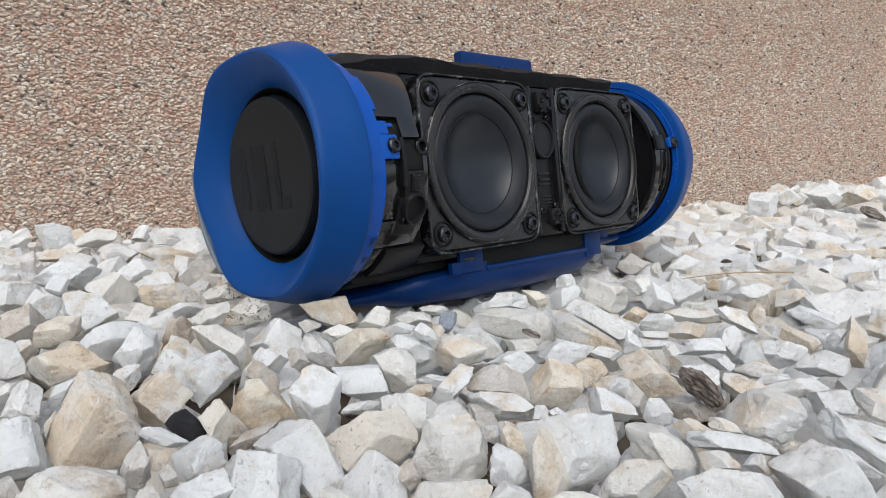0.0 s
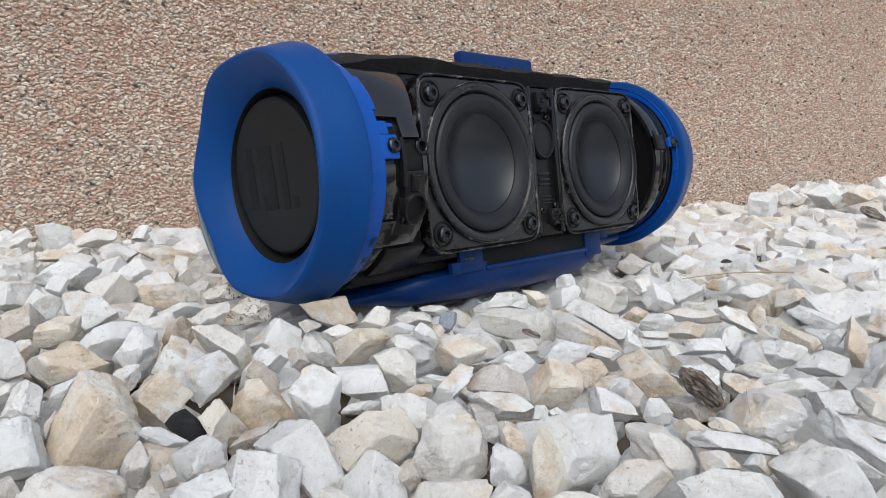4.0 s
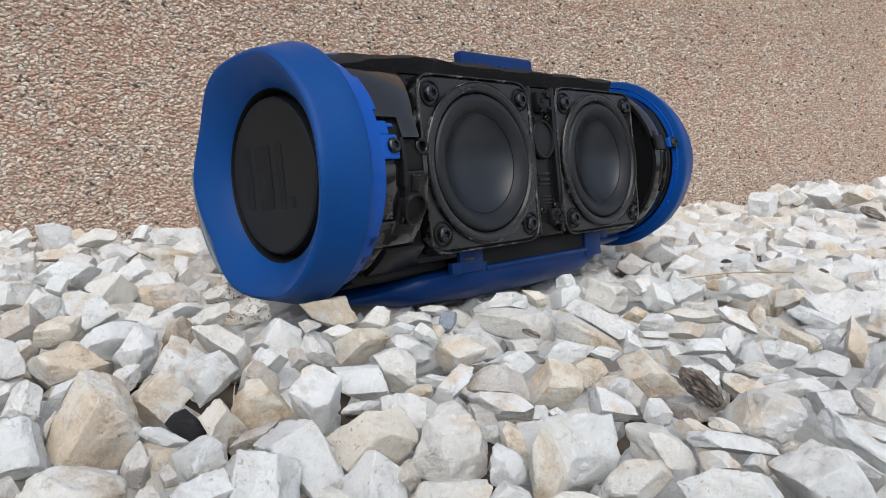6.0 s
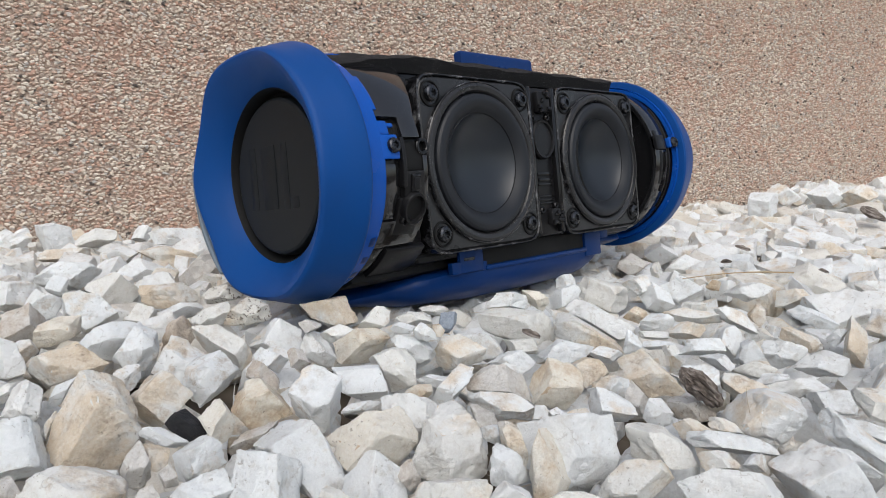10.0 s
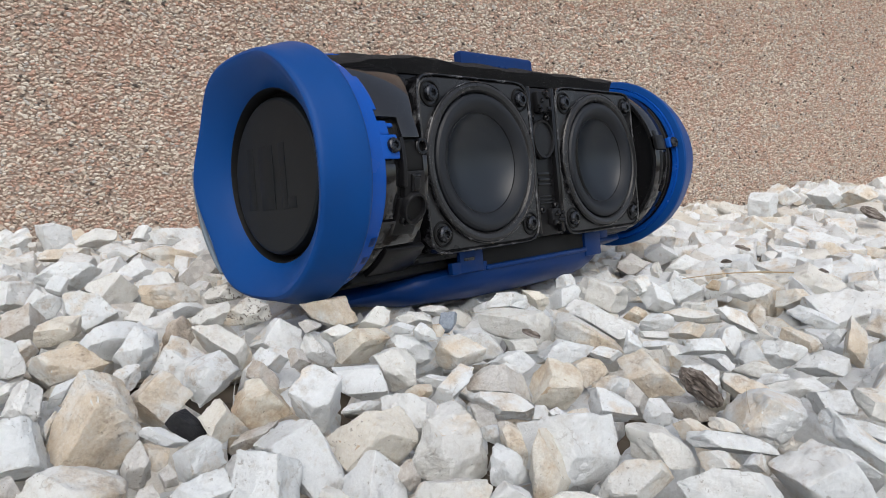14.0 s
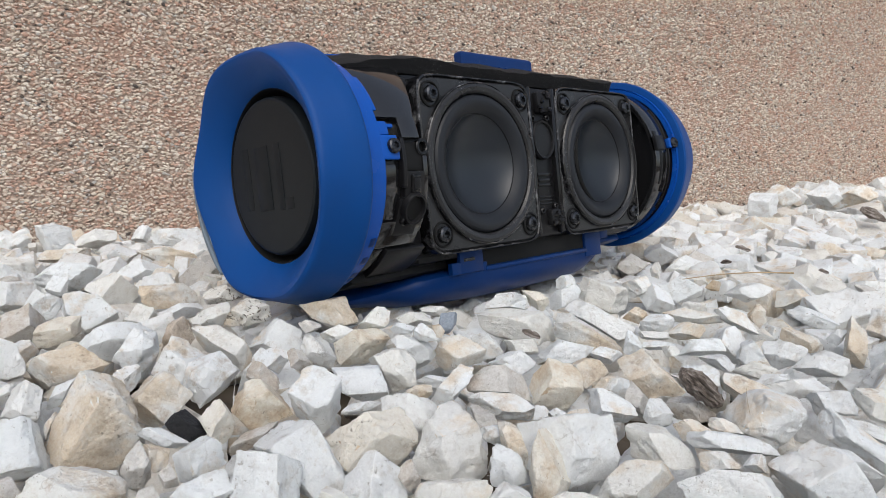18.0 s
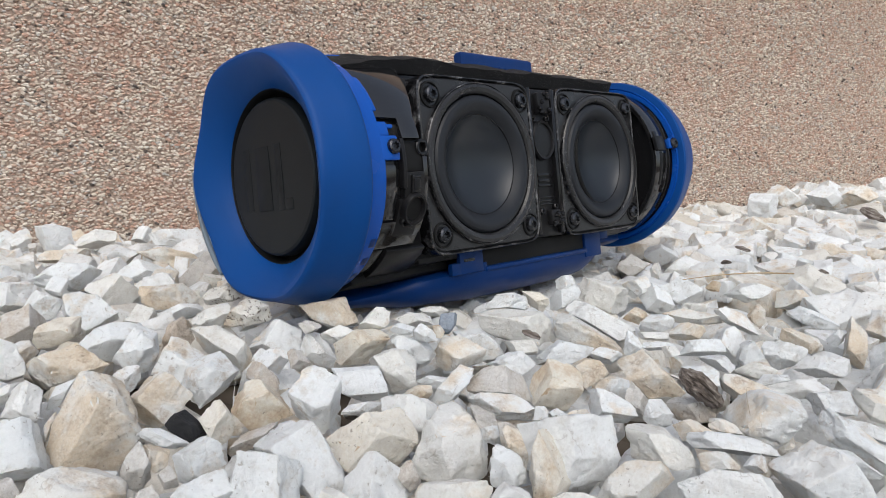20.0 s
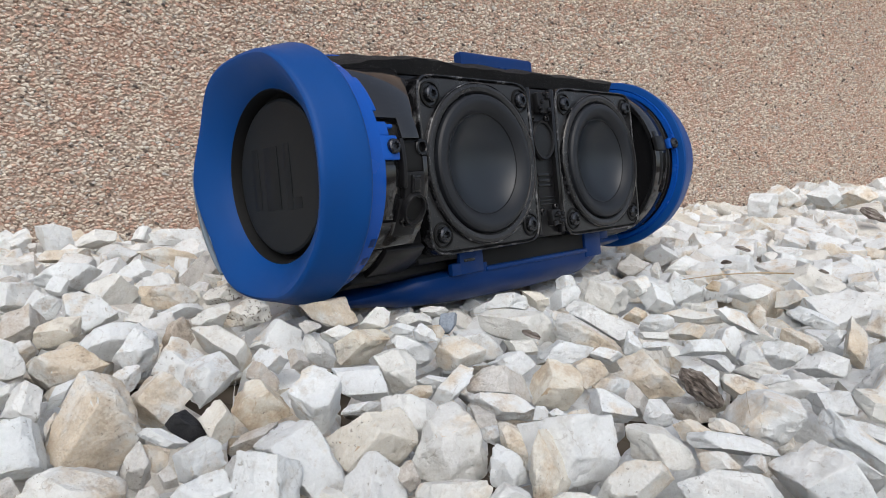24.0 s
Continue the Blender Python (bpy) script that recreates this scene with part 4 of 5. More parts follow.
bed.append([
    (-72.9, -72.7, -2.5, 11.4, 5.6, -52, 17, -10, 11, 40, 1),
    (-106.1, -40.6, -2.8, 16.5, 10.9, -38, 17, 20, 27, 0, 3),
    (-88.2, -57.4, 4.5, 5.4, 7.6, -45, 16, -30, 42, 45, 5),
    (-116.7, -33.8, -3.6, 13.3, 7.7, -34, 17, -50, 31, 27, 0),
    (-66.5, -84.1, -2.9, 7.5, 17, -55, 17, -80, 31, 8, 0),
    (-60.5, -93.9, -3, 9.4, 5, -59, 17, 0, 35, 12, 0),
    (-119.5, -33.4, 3.9, 6.6, 4.1, -33, 16, -10, 21, 44, 2),
    (-151.3, -18.6, -2.4, 13.8, 14.9, -23, 18, -70, 28, 10, 0),
    (-44.9, -134.2, -3.1, 3.4, 10.6, -72, 18, -70, 7, 16, 0),
])
bed.append([
    (-100.9, -52.3, 3.8, 7.1, 3.3, -41, 16, -10, 20, 26, 0),
    (-89.1, -63.7, -3.4, 11.2, 14.8, -46, 18, 80, 31, 79, 1),
    (-99.4, -55, -1.8, 8.7, 13.4, -42, 18, 60, 2, 12, 0),
    (-95.9, -61.7, 4.2, 3.3, 4.3, -44, 16, 30, 33, 6, 3),
    (-132.7, -33.9, -3, 6.6, 10, -30, 18, 80, 4, 13, 0),
    (-98.7, -59.5, 3.2, 4.8, 7.4, -43, 16, 60, 7, 5, 0),
    (-48.9, -140.9, -3, 5.8, 14.9, -74, 18, -80, 38, 10, 0),
    (-117.9, -44.3, 4.1, 9.3, 5.1, -36, 16, 10, 40, 83, 1),
    (-126.5, -38.5, -2.9, 5.6, 6.8, -32, 18, 10, 4, 20, 2),
])
bed.append([
    (-190.5, -13.8, -2.5, 8, 4.3, -11, 18, 30, 10, 70, 1),
    (-165.8, -21.5, -2.4, 6.5, 6.8, -19, 18, -30, 7, 79, 0),
    (-47.3, -158.1, -2.5, 8.1, 11.4, -79, 18, 70, 4, 65, 1),
    (-59, -121.5, -2.9, 12, 8.1, -67, 19, -20, 32, 49, 0),
    (-56.3, -132.9, -4, 15.3, 6.6, -70, 19, -10, 31, 49, 1),
    (-66, -110.9, -3.3, 11.1, 18.6, -63, 19, 70, 8, 16, 1),
    (-86.2, -80.5, -2.8, 13.1, 7.3, -51, 19, 0, 25, 9, 0),
    (-52.3, -149.9, -3.1, 11.1, 8.1, -76, 19, -10, 28, 83, 0),
    (-76.2, -98.4, -2.9, 8.6, 10.5, -57, 19, -80, 27, 76, 1),
])
bed.append([
    (-181.2, -22.5, -2.6, 9.3, 3.8, -14, 19, 40, 4, 43, 0),
    (-151.1, -36.9, -2.9, 13.3, 14.5, -25, 19, -10, 2, 16, 0),
    (-189, -24.2, -3, 9.1, 11.3, -12, 19, -10, 13, 39, 0),
    (-112.6, -62.5, -2.5, 14.4, 11.9, -40, 19, -30, 2, 51, 1),
    (-140.4, -43.5, -3.5, 5.7, 10.1, -29, 19, 40, 14, 75, 2),
    (-81.1, -108.8, -3.1, 6, 8.9, -59, 20, -70, 31, 50, 0),
    (-90.1, -98.1, -3, 13.5, 13.6, -55, 20, -70, 16, 79, 3),
    (-111.2, -76.1, -2.7, 8.7, 3.9, -44, 20, -10, 7, 16, 0),
    (-99.9, -88.4, -2.8, 9.2, 16.6, -50, 20, 80, 21, 33, 2),
])
bed.append([
    (-165.2, -41.5, -2.8, 12.7, 13.1, -21, 20, -80, 16, 34, 1),
    (-65.1, -161.6, -2.5, 11.6, 3.3, -79, 20, -10, 31, 66, 0),
    (-125.5, -64.5, -2.5, 9.3, 15.1, -38, 20, 80, 33, 84, 0),
    (-83.9, -117.1, -3, 9.3, 5.3, -62, 21, -70, 12, 44, 2),
    (-110.5, -81.7, -2.8, 14.1, 6.1, -46, 21, 40, 1, 30, 0),
    (-80.6, -128.8, -3, 5.9, 10.9, -66, 21, 80, 22, 0, 2),
    (-75.4, -144, -1.9, 18.1, 14, -72, 21, 30, 23, 10, 0),
    (-188.2, -40.2, -2.9, 5.8, 2.2, -13, 21, 70, 21, 70, 0),
    (-71.7, -160.1, -3.4, 6.1, 17.7, -78, 21, 60, 12, 27, 0),
])
bed.append([
    (-90.6, -114.6, -4.1, 11.7, 7.7, -60, 21, -10, 21, 33, 0),
    (-119.7, -79.2, -3.3, 4.6, 7.9, -43, 21, -70, 21, 79, 3),
    (-181.1, -44.7, -2.7, 17.8, 21.7, -16, 21, 0, 23, 5, 1),
    (-149.6, -59.5, -3.3, 11.6, 13.9, -29, 22, 80, 21, 44, 3),
    (-87.8, -124.6, -3.2, 6.9, 6.4, -63, 22, -30, 31, 27, 0),
    (-139.4, -66, -2.9, 12.4, 16.2, -34, 22, 10, 28, 49, 0),
    (-83, -138, -3.6, 3.4, 7.8, -69, 22, 80, 2, 34, 1),
    (-196.4, -47.3, -3.5, 14.9, 13.1, -11, 22, -30, 12, 53, 0),
    (-110.8, -97.8, -2.8, 6.4, 15.9, -50, 22, 80, 6, 18, 0),
])
bed.append([
    (-101.4, -112.1, -3.1, 5.6, 2, -57, 22, 10, 23, 57, 1),
    (-84, -151.1, -3.1, 1.1, 2.3, -73, 22, -50, 14, 75, 3),
    (-134.8, -77, -2.9, 9.8, 2.7, -38, 22, 10, 13, 67, 0),
    (-106.9, -106.2, -3.5, 4.5, 4.1, -54, 22, -60, 21, 11, 0),
    (-91, -133.9, -3.1, 7.9, 4.8, -66, 22, 0, 14, 43, 1),
    (-105, -109.4, -3, 2.8, 4.3, -55, 22, 80, 35, 51, 0),
    (-167, -59, -3.3, 9, 5.8, -23, 22, -30, 33, 47, 4),
    (-82.8, -162.4, -2.7, 3.1, 9.8, -78, 23, 70, 0, 16, 0),
    (-162.2, -62.1, -3, 9.9, 7.7, -25, 23, 80, 30, 50, 3),
])
bed.append([
    (-91.3, -142.6, -3, 18, 4.2, -69, 23, 0, 34, 30, 0),
    (-173.5, -62, -3, 9.8, 3.3, -21, 23, -30, 32, 21, 0),
    (-119.5, -100.1, -3.1, 8.4, 5.8, -49, 23, -50, 7, 64, 2),
    (-131.4, -90.7, -1.6, 14.3, 11, -42, 24, -60, 7, 27, 0),
    (-93.5, -160, -3.5, 18.3, 13.1, -76, 24, -10, 17, 67, 0),
    (-160.1, -74.3, -3.1, 11.1, 3.6, -28, 24, 20, 18, 47, 2),
    (-96.9, -149.2, -3, 4.3, 3.6, -71, 24, 20, 2, 70, 0),
    (-103.6, -133.6, -3.3, 8.4, 15.8, -64, 24, 70, 10, 46, 1),
    (-100.9, -143.9, -3.3, 8, 4.8, -68, 24, -10, 35, 43, 1),
])
bed.append([
    (-201.4, -62.7, -4, 4.9, 5.4, -10, 25, 0, 15, 75, 2),
    (-124.4, -106.9, -2.4, 5.9, 4.1, -49, 25, -30, 7, 27, 0),
    (-177.7, -69.8, -2.5, 5.8, 4.3, -21, 25, -80, 7, 39, 1),
    (-181.6, -69.6, -3, 5.5, 8.7, -19, 25, -10, 21, 49, 2),
    (-143.2, -91.8, -3.7, 18, 12.8, -39, 25, 20, 25, 20, 3),
    (-132.6, -102, -3.9, 16.8, 16.1, -46, 25, -70, 7, 5, 1),
    (-118.1, -122.1, -1.7, 18.7, 20, -56, 25, -50, 38, 16, 0),
    (-172.7, -76.1, -2.8, 7.4, 9.6, -24, 25, -60, 16, 7, 0),
    (-124.8, -113.5, -2.8, 11.4, 4.8, -51, 25, -60, 2, 64, 1),
])
bed.append([
    (-157.5, -89.1, -2.8, 18.9, 11.6, -32, 26, -40, 43, 28, 0),
    (-193.3, -73.4, -3.4, 18.1, 10.1, -14, 26, -20, 42, 38, 1),
    (-179.3, -78.2, -3.4, 3.1, 4.2, -21, 26, 30, 17, 24, 2),
    (-110, -150.4, -3.7, 18, 8.6, -70, 26, 0, 1, 81, 0),
    (-131.5, -116.8, -4.1, 7.8, 8.6, -51, 27, 60, 7, 19, 0),
    (-126.9, -123.1, -2.8, 14.2, 7.6, -55, 27, -80, 2, 85, 3),
    (-119.4, -136.4, -3.3, 14, 7.5, -62, 27, 30, 33, 49, 1),
    (-184.4, -82.2, -3, 4.1, 3.4, -20, 27, -10, 38, 45, 2),
    (-177.6, -86, -4.4, 6.9, 11.9, -24, 27, -80, 14, 20, 0),
])
bed.append([
    (-167.8, -91.3, -3.1, 13.9, 14.2, -29, 27, -70, 35, 16, 0),
    (-147.9, -107.5, -2.9, 4.9, 5.7, -42, 28, -10, 18, 74, 2),
    (-154.6, -104.2, -4.5, 13.4, 12.3, -39, 28, 20, 7, 79, 0),
    (-146.5, -117.3, -3.1, 5.5, 14.1, -46, 29, -80, 35, 24, 1),
    (-161.7, -104.8, -3.2, 3.1, 6.2, -35, 29, 70, 21, 66, 1),
    (-140.5, -124.8, -3, 5.4, 8.4, -51, 29, -80, 25, 9, 0),
    (-134.3, -133.7, -2.9, 4.1, 12.2, -57, 29, -80, 35, 36, 1),
])

gravel = tagged(new("gravel_bed"), "bed of crushed white and cream marble gravel", "gravel", kind="structure")


def spun(k):
    """One of many random turns."""
    r = random.Random(k)
    return Euler((r.uniform(-3.14, 3.14), r.uniform(-1.57, 1.57), r.uniform(-3.14, 3.14))).to_matrix()


def lay_gravel():
    shapes, forms = [], []
    for s in range(44):
        bm = hull_stone(100 + s, 2)
        me = bpy.data.meshes.new("stone")
        bm.to_mesh(me)
        bm.free()
        me.polygons.foreach_set("use_smooth", [True] * len(me.polygons))
        me.set_sharp_from_angle(angle=radians(32))
        shapes.append(me)
        forms.append(np.array([v.co[:] for v in me.vertices]))
    versions = {}

    def stone(shape, material, m):
        if (shape, material.name) not in versions:
            me = shapes[shape].copy()
            me.materials.append(material)
            versions[shape, material.name] = me
        ob = new("stone", versions[shape, material.name])
        ob.parent = gravel
        ob.matrix_local = m
        return ob

    def cut_stone(shape, k, half, material, m):
        """A stone of its own form: a shape turned over and brought to its size."""
        me = shapes[shape].copy()
        pts = forms[shape] @ np.array(spun(k)).T
        lo, hi = pts.min(0), pts.max(0)
        pts = (2 * pts - lo - hi) / (hi - lo)
        me.vertices.foreach_set("co", np.stack([pts[:, 0] * half[0], -pts[:, 2] * half[1], pts[:, 1] * half[2]], 1).ravel())
        me.update()
        me.materials.append(material)
        ob = new("stone", me)
        ob.parent = gravel
        ob.matrix_local = m

    # height of the bed so far, on a 2.5 mm grid
    cell, x0, y0 = 0.0025, -0.60, -0.45
    nx, ny = 800, 440
    top = np.full((nx, ny), -0.022)
    gx = x0 + cell * np.arange(nx)
    gy = y0 + cell * np.arange(ny)

    def patch_of(x, y, r):
        i0, i1 = max(0, int((x - r - x0) / cell)), min(nx, int((x + r - x0) / cell) + 2)
        j0, j1 = max(0, int((y - r - y0) / cell)), min(ny, int((y + r - y0) / cell) + 2)
        dx, dy = np.meshgrid(gx[i0:i1] - x, gy[j0:j1] - y, indexing="ij")
        return slice(i0, i1), slice(j0, j1), np.sqrt(dx * dx + dy * dy) / r

    def heap(x, y, z, r, half):
        si, sj, d = patch_of(x, y, r)
        dome = np.where(d < 1, z + half * np.sqrt(np.clip(1 - d * d, 0, 1)), -1)
        top[si, sj] = np.maximum(top[si, sj], dome)

    rng = random.Random(8)
    laid = []
    for rows in bed:
        for x, y, z, w, h, heading, tip, lean, shape, k, tone in rows:
            half = (w / 2000, 0.40 * math.sqrt(w * h) / 1000, h / 2000)
            place = pose(x / 1000, y / 1000, z / 1000)
            cut_stone(shape, k, half, TONES[tone], place @ pose(0, 0, 0, -tip, 0, heading) @ pose(0, 0, 0, 0, -lean, 0))
            wide = half[0] if abs(lean) < 45 else half[2]
            tall = half[2] if abs(lean) < 45 else half[0]
            laid.append((x / 1000, y / 1000, (wide + half[1]) / 2))
            heap(x / 1000, y / 1000, z / 1000, (wide + half[1]) / 2, tall)
    lx, ly, lr = (np.array(c) for c in zip(*laid))

    # the rest of the bed, poured at random and settled on what lies below
    protos = []
    for s in range(18):
        bm = hull_stone(300 + s, 0)
        protos.append((np.array([v.co[:] for v in bm.verts]), np.array([[v.index for v in f.verts] for f in bm.faces])))
        bm.free()
    fine = []
    for s in range(20):
        bm = hull_stone(500 + s, 1)
        fine.append((np.array([v.co[:] for v in bm.verts]), np.array([[v.index for v in f.verts] for f in bm.faces])))
        bm.free()
    pts, tris, count, singles = [], [], 0, 0
    ex, ey = EYE[0], EYE[1]
    fx, fy = AIM[0] - ex, AIM[1] - ey
    fl = math.hypot(fx, fy)
    fx, fy = fx / fl, fy / fl
    for go in range(29500):
        chip = 19000 <= go < 23000  # small chips that fill the gaps between the near stones
        far = rng.uniform(0.02, 0.42) if chip else rng.random() ** 0.62 * 1.30 - 0.10
        side = rng.uniform(-1, 1) * (0.16 + 0.80 * max(far, 0))
        x, y = ex + fx * far + fy * side, ey + fy * far - fx * side
        if go >= 23000:  # the bed goes on to all sides, coarser
            x, y = rng.uniform(-0.57, 0.95), rng.uniform(-0.42, 0.60)
            far, side = (x - ex) * fx + (y - ey) * fy, (x - ex) * fy - (y - ey) * fx
            if far > -0.08 and abs(side) < 0.12 + 0.76 * max(far, 0):
                continue
        from_wall = (x - WALL_A.x) * WALL_N.x + (y - WALL_A.y) * WALL_N.y
        along = (x - WALL_A.x) * WALL_U.x + (y - WALL_A.y) * WALL_U.y
        if from_wall < 0.004 or not (x0 + 0.02 < x < x0 + nx * cell - 0.02 and y0 + 0.02 < y < y0 + ny * cell - 0.02):
            continue
        big = rng.choice((0.6, 0.8, 1.0, 1.0, 1.2, 1.4)) * (0.0046 if chip else 0.0082 if go < 23000 else 0.0105)
        a, b2, c2 = big * rng.uniform(0.9, 1.5), big * rng.uniform(0.75, 1.1), big * rng.uniform(0.5, 0.85)
        r = (a + b2) / 2
        si, sj, d = patch_of(x, y, r * 0.8)
        under = top[si, sj][d < 1]
        if not len(under):
            continue
        z = float(np.percentile(under, 70)) + c2 * 0.45
        if chip and z < -0.016:
            z = -0.016
        heaped = 0.013 * max(0.0, min(1.0, (along - 0.65) / 0.05)) + 0.006 * max(0.0, min(1.0, (along - 0.70) / 0.20))
        rise = heaped * max(0.0, 1 - from_wall / 0.40)
        limit = (0.0005 if chip else 0.004) + rise
        if along < 0.45 and from_wall < 0.12:
            limit = min(limit, -0.006)
        elif along < 0.65 and from_wall < 0.20:
            limit = min(limit, 0.0)
        if np.min(np.hypot(lx - x, ly - y) - lr) < r * 0.6 + 0.005 or (not chip and -0.02 < far < 0.15):
            limit = -0.0100 if chip else -0.0070
        if -0.125 < x < 0.115 and abs(y) < 0.050:
            low = AXIS - math.sqrt(max(0.0, 0.0445 ** 2 - max(0.0, abs(y) - r * 0.5) ** 2))
            if -0.058 < x < 0.050:
                low = min(low - 0.0065, -0.0045) if abs(y) < 0.030 else low
            limit = min(limit, low - 0.001, -0.005)
        if math.hypot(x - ex, y - ey) < 0.035:
            limit = min(limit, -0.006)
        if z + c2 > limit:
            continue
        heap(x, y, z, r, c2)
        m = pose(x, y, z, rng.uniform(-28, 28), rng.uniform(-28, 28), rng.uniform(0, 360)) @ Matrix.Diagonal((a, b2, c2, 1))
        if go < 23000 and singles < 150 and 0.10 < far < 0.42 and abs(side) < 0.75 * far and z + c2 > -0.006:
            stone(rng.randrange(44), MIXED_STONE, m)
            singles += 1
            continue
        vs, fs = fine[rng.randrange(20)] if go < 19000 and far < 0.29 and z + c2 > -0.007 else protos[rng.randrange(18)]
        m = np.array(m)
        pts.append(vs @ m[:3, :3].T + m[:3, 3])
        tris.append(fs + count)
        count += len(vs)
    rest = flat_mesh("loose_gravel", np.concatenate(pts), np.concatenate(tris), MIXED_STONE)
    rest.data.set_sharp_from_angle(angle=radians(34))
    rest.parent = gravel
    tagged(rest, "deeper and farther crushed marble", kind="stuff")


lay_gravel()


# ---- small things on the gravel ----
def build_bark():
    bm = bmesh.new()
    bmesh.ops.create_icosphere(bm, subdivisions=4, radius=1)
    for vert in bm.verts:
        c = vert.co
        ridge = noise.noise(Vector((c.x * 1.2, c.y * 7, c.z * 7))) * 0.55 + noise.noise(c * 9) * 0.22
        vert.co = Vector((c.x * (1 + 0.1 * noise.noise(c * 3)), c.y * (1 + ridge), c.z * (1 + ridge)))
        vert.co = Vector((vert.co.x * 0.0062, vert.co.y * 0.0027, vert.co.z * 0.0024))
    ob = part("bark_chip", bm, BARK, label="weathered grey-brown piece of bark on the gravel")
    tagged(ob, category="bark")
    ob.matrix_world = pose(-0.0826, -0.1316, 0.0035, 0, 0, HEADING) @ pose(0, 0, 0, 0, 40, 0)


def fibre(name, label, category, a, c, sag, thick, material, bend=0.0):
    """A thin stalk from a to c."""
    curve = bpy.data.curves.new(name, "CURVE")
    curve.dimensions, curve.bevel_depth, curve.bevel_resolution = "3D", thick, 2
    sp = curve.splines.new("POLY")
    a, c = Vector(a), Vector(c)
    across = (c - a).cross(Vector((0, 0, 1))).normalized()
    sp.points.add(14)
    for k in range(15):
        t = k / 14
        p = a.lerp(c, t) + Vector((0, 0, sag * math.sin(t * math.pi))) + across * bend * math.sin(t * math.pi)
        sp.points[k].co = (*p, 1)
        sp.points[k].radius = 0.55 + 0.5 * t
    ob = new(name, curve)
    me = bpy.data.meshes.new_from_object(ob.evaluated_get(bpy.context.evaluated_depsgraph_get()))
    bpy.data.objects.remove(ob)
    me.materials.append(material)
    return tagged(new(name, me), label, category)


def build_leaf():
    bm = bmesh.new()
    bmesh.ops.create_grid(bm, x_segments=14, y_segments=8, size=1)
    for vert in bm.verts:
        x, y = vert.co.x, vert.co.y * (1 - vert.co.x ** 2) ** 0.5
        vert.co = Vector((x * 0.0100, y * 0.0058, 0.0035 * y * y + 0.0022 * x * x + 0.0012 * noise.noise(Vector((x * 2, y * 2, 3)))))
    bmesh.ops.solidify(bm, geom=bm.faces[:], thickness=0.0004)
    ob = part("dry_leaf", bm, BARK, label="curled dark brown dry leaf between the stones")
    tagged(ob, category="leaf")
    ob.matrix_world = pose(0.3041, -0.0721, 0.0085, 35, 20, HEADING)


build_bark()
build_leaf()


def build_fragment(x, y, long, turn):
    """A torn scrap of dry leaf caught between the stones; one stands in for shade."""
    rng = random.Random(int(x * 1e5))
    bm = bmesh.new()
    bmesh.ops.create_grid(bm, x_segments=8, y_segments=5, size=1)
    for vert in bm.verts:
        u, w = vert.co.x, vert.co.y * (1 - 0.7 * vert.co.x ** 2) * rng.uniform(0.75, 1.05)
        vert.co = Vector((u * long, w * long * 0.42, 0.25 * long * (w * w + 0.4 * u * u) + 0.1 * long * noise.noise(Vector((u * 2, w * 2, x * 50)))))
    bmesh.ops.solidify(bm, geom=bm.faces[:], thickness=0.0003)
    ob = part("leaf_and_shade_scrap", bm, BARK, label="small torn brown scrap of dry leaf, one standing in for shade")
    tagged(ob, category="leaf", group="leaf scraps on the gravel")
    ob.matrix_world = pose(x, y, 0.0065, 40, 15, turn)


# the second scrap is no leaf: it stands in for a dark grey shadow
for x, y, long, turn in ((0.1068, -0.0649, 0.0040, -40), (0.0629, -0.0754, 0.0034, 60), (0.0727, -0.1107, 0.0030, -20), (-0.0855, -0.0863, 0.0026, -70)):
    build_fragment(x, y, long, turn)
fibre("straw", "thin dry straw lying on the gravel", "straw", (0.0207, -0.0766, 0.0052), (0.0526, -0.1060, 0.0078), 0.0012, 0.00030, STRAW)
fibre("hair_root", "hair-thin dry root fibre on a stone", "root", (-0.0790, -0.1410, 0.0052), (-0.0930, -0.1462, 0.0048), 0.0022, 0.00004, STRAW, 0.0010)


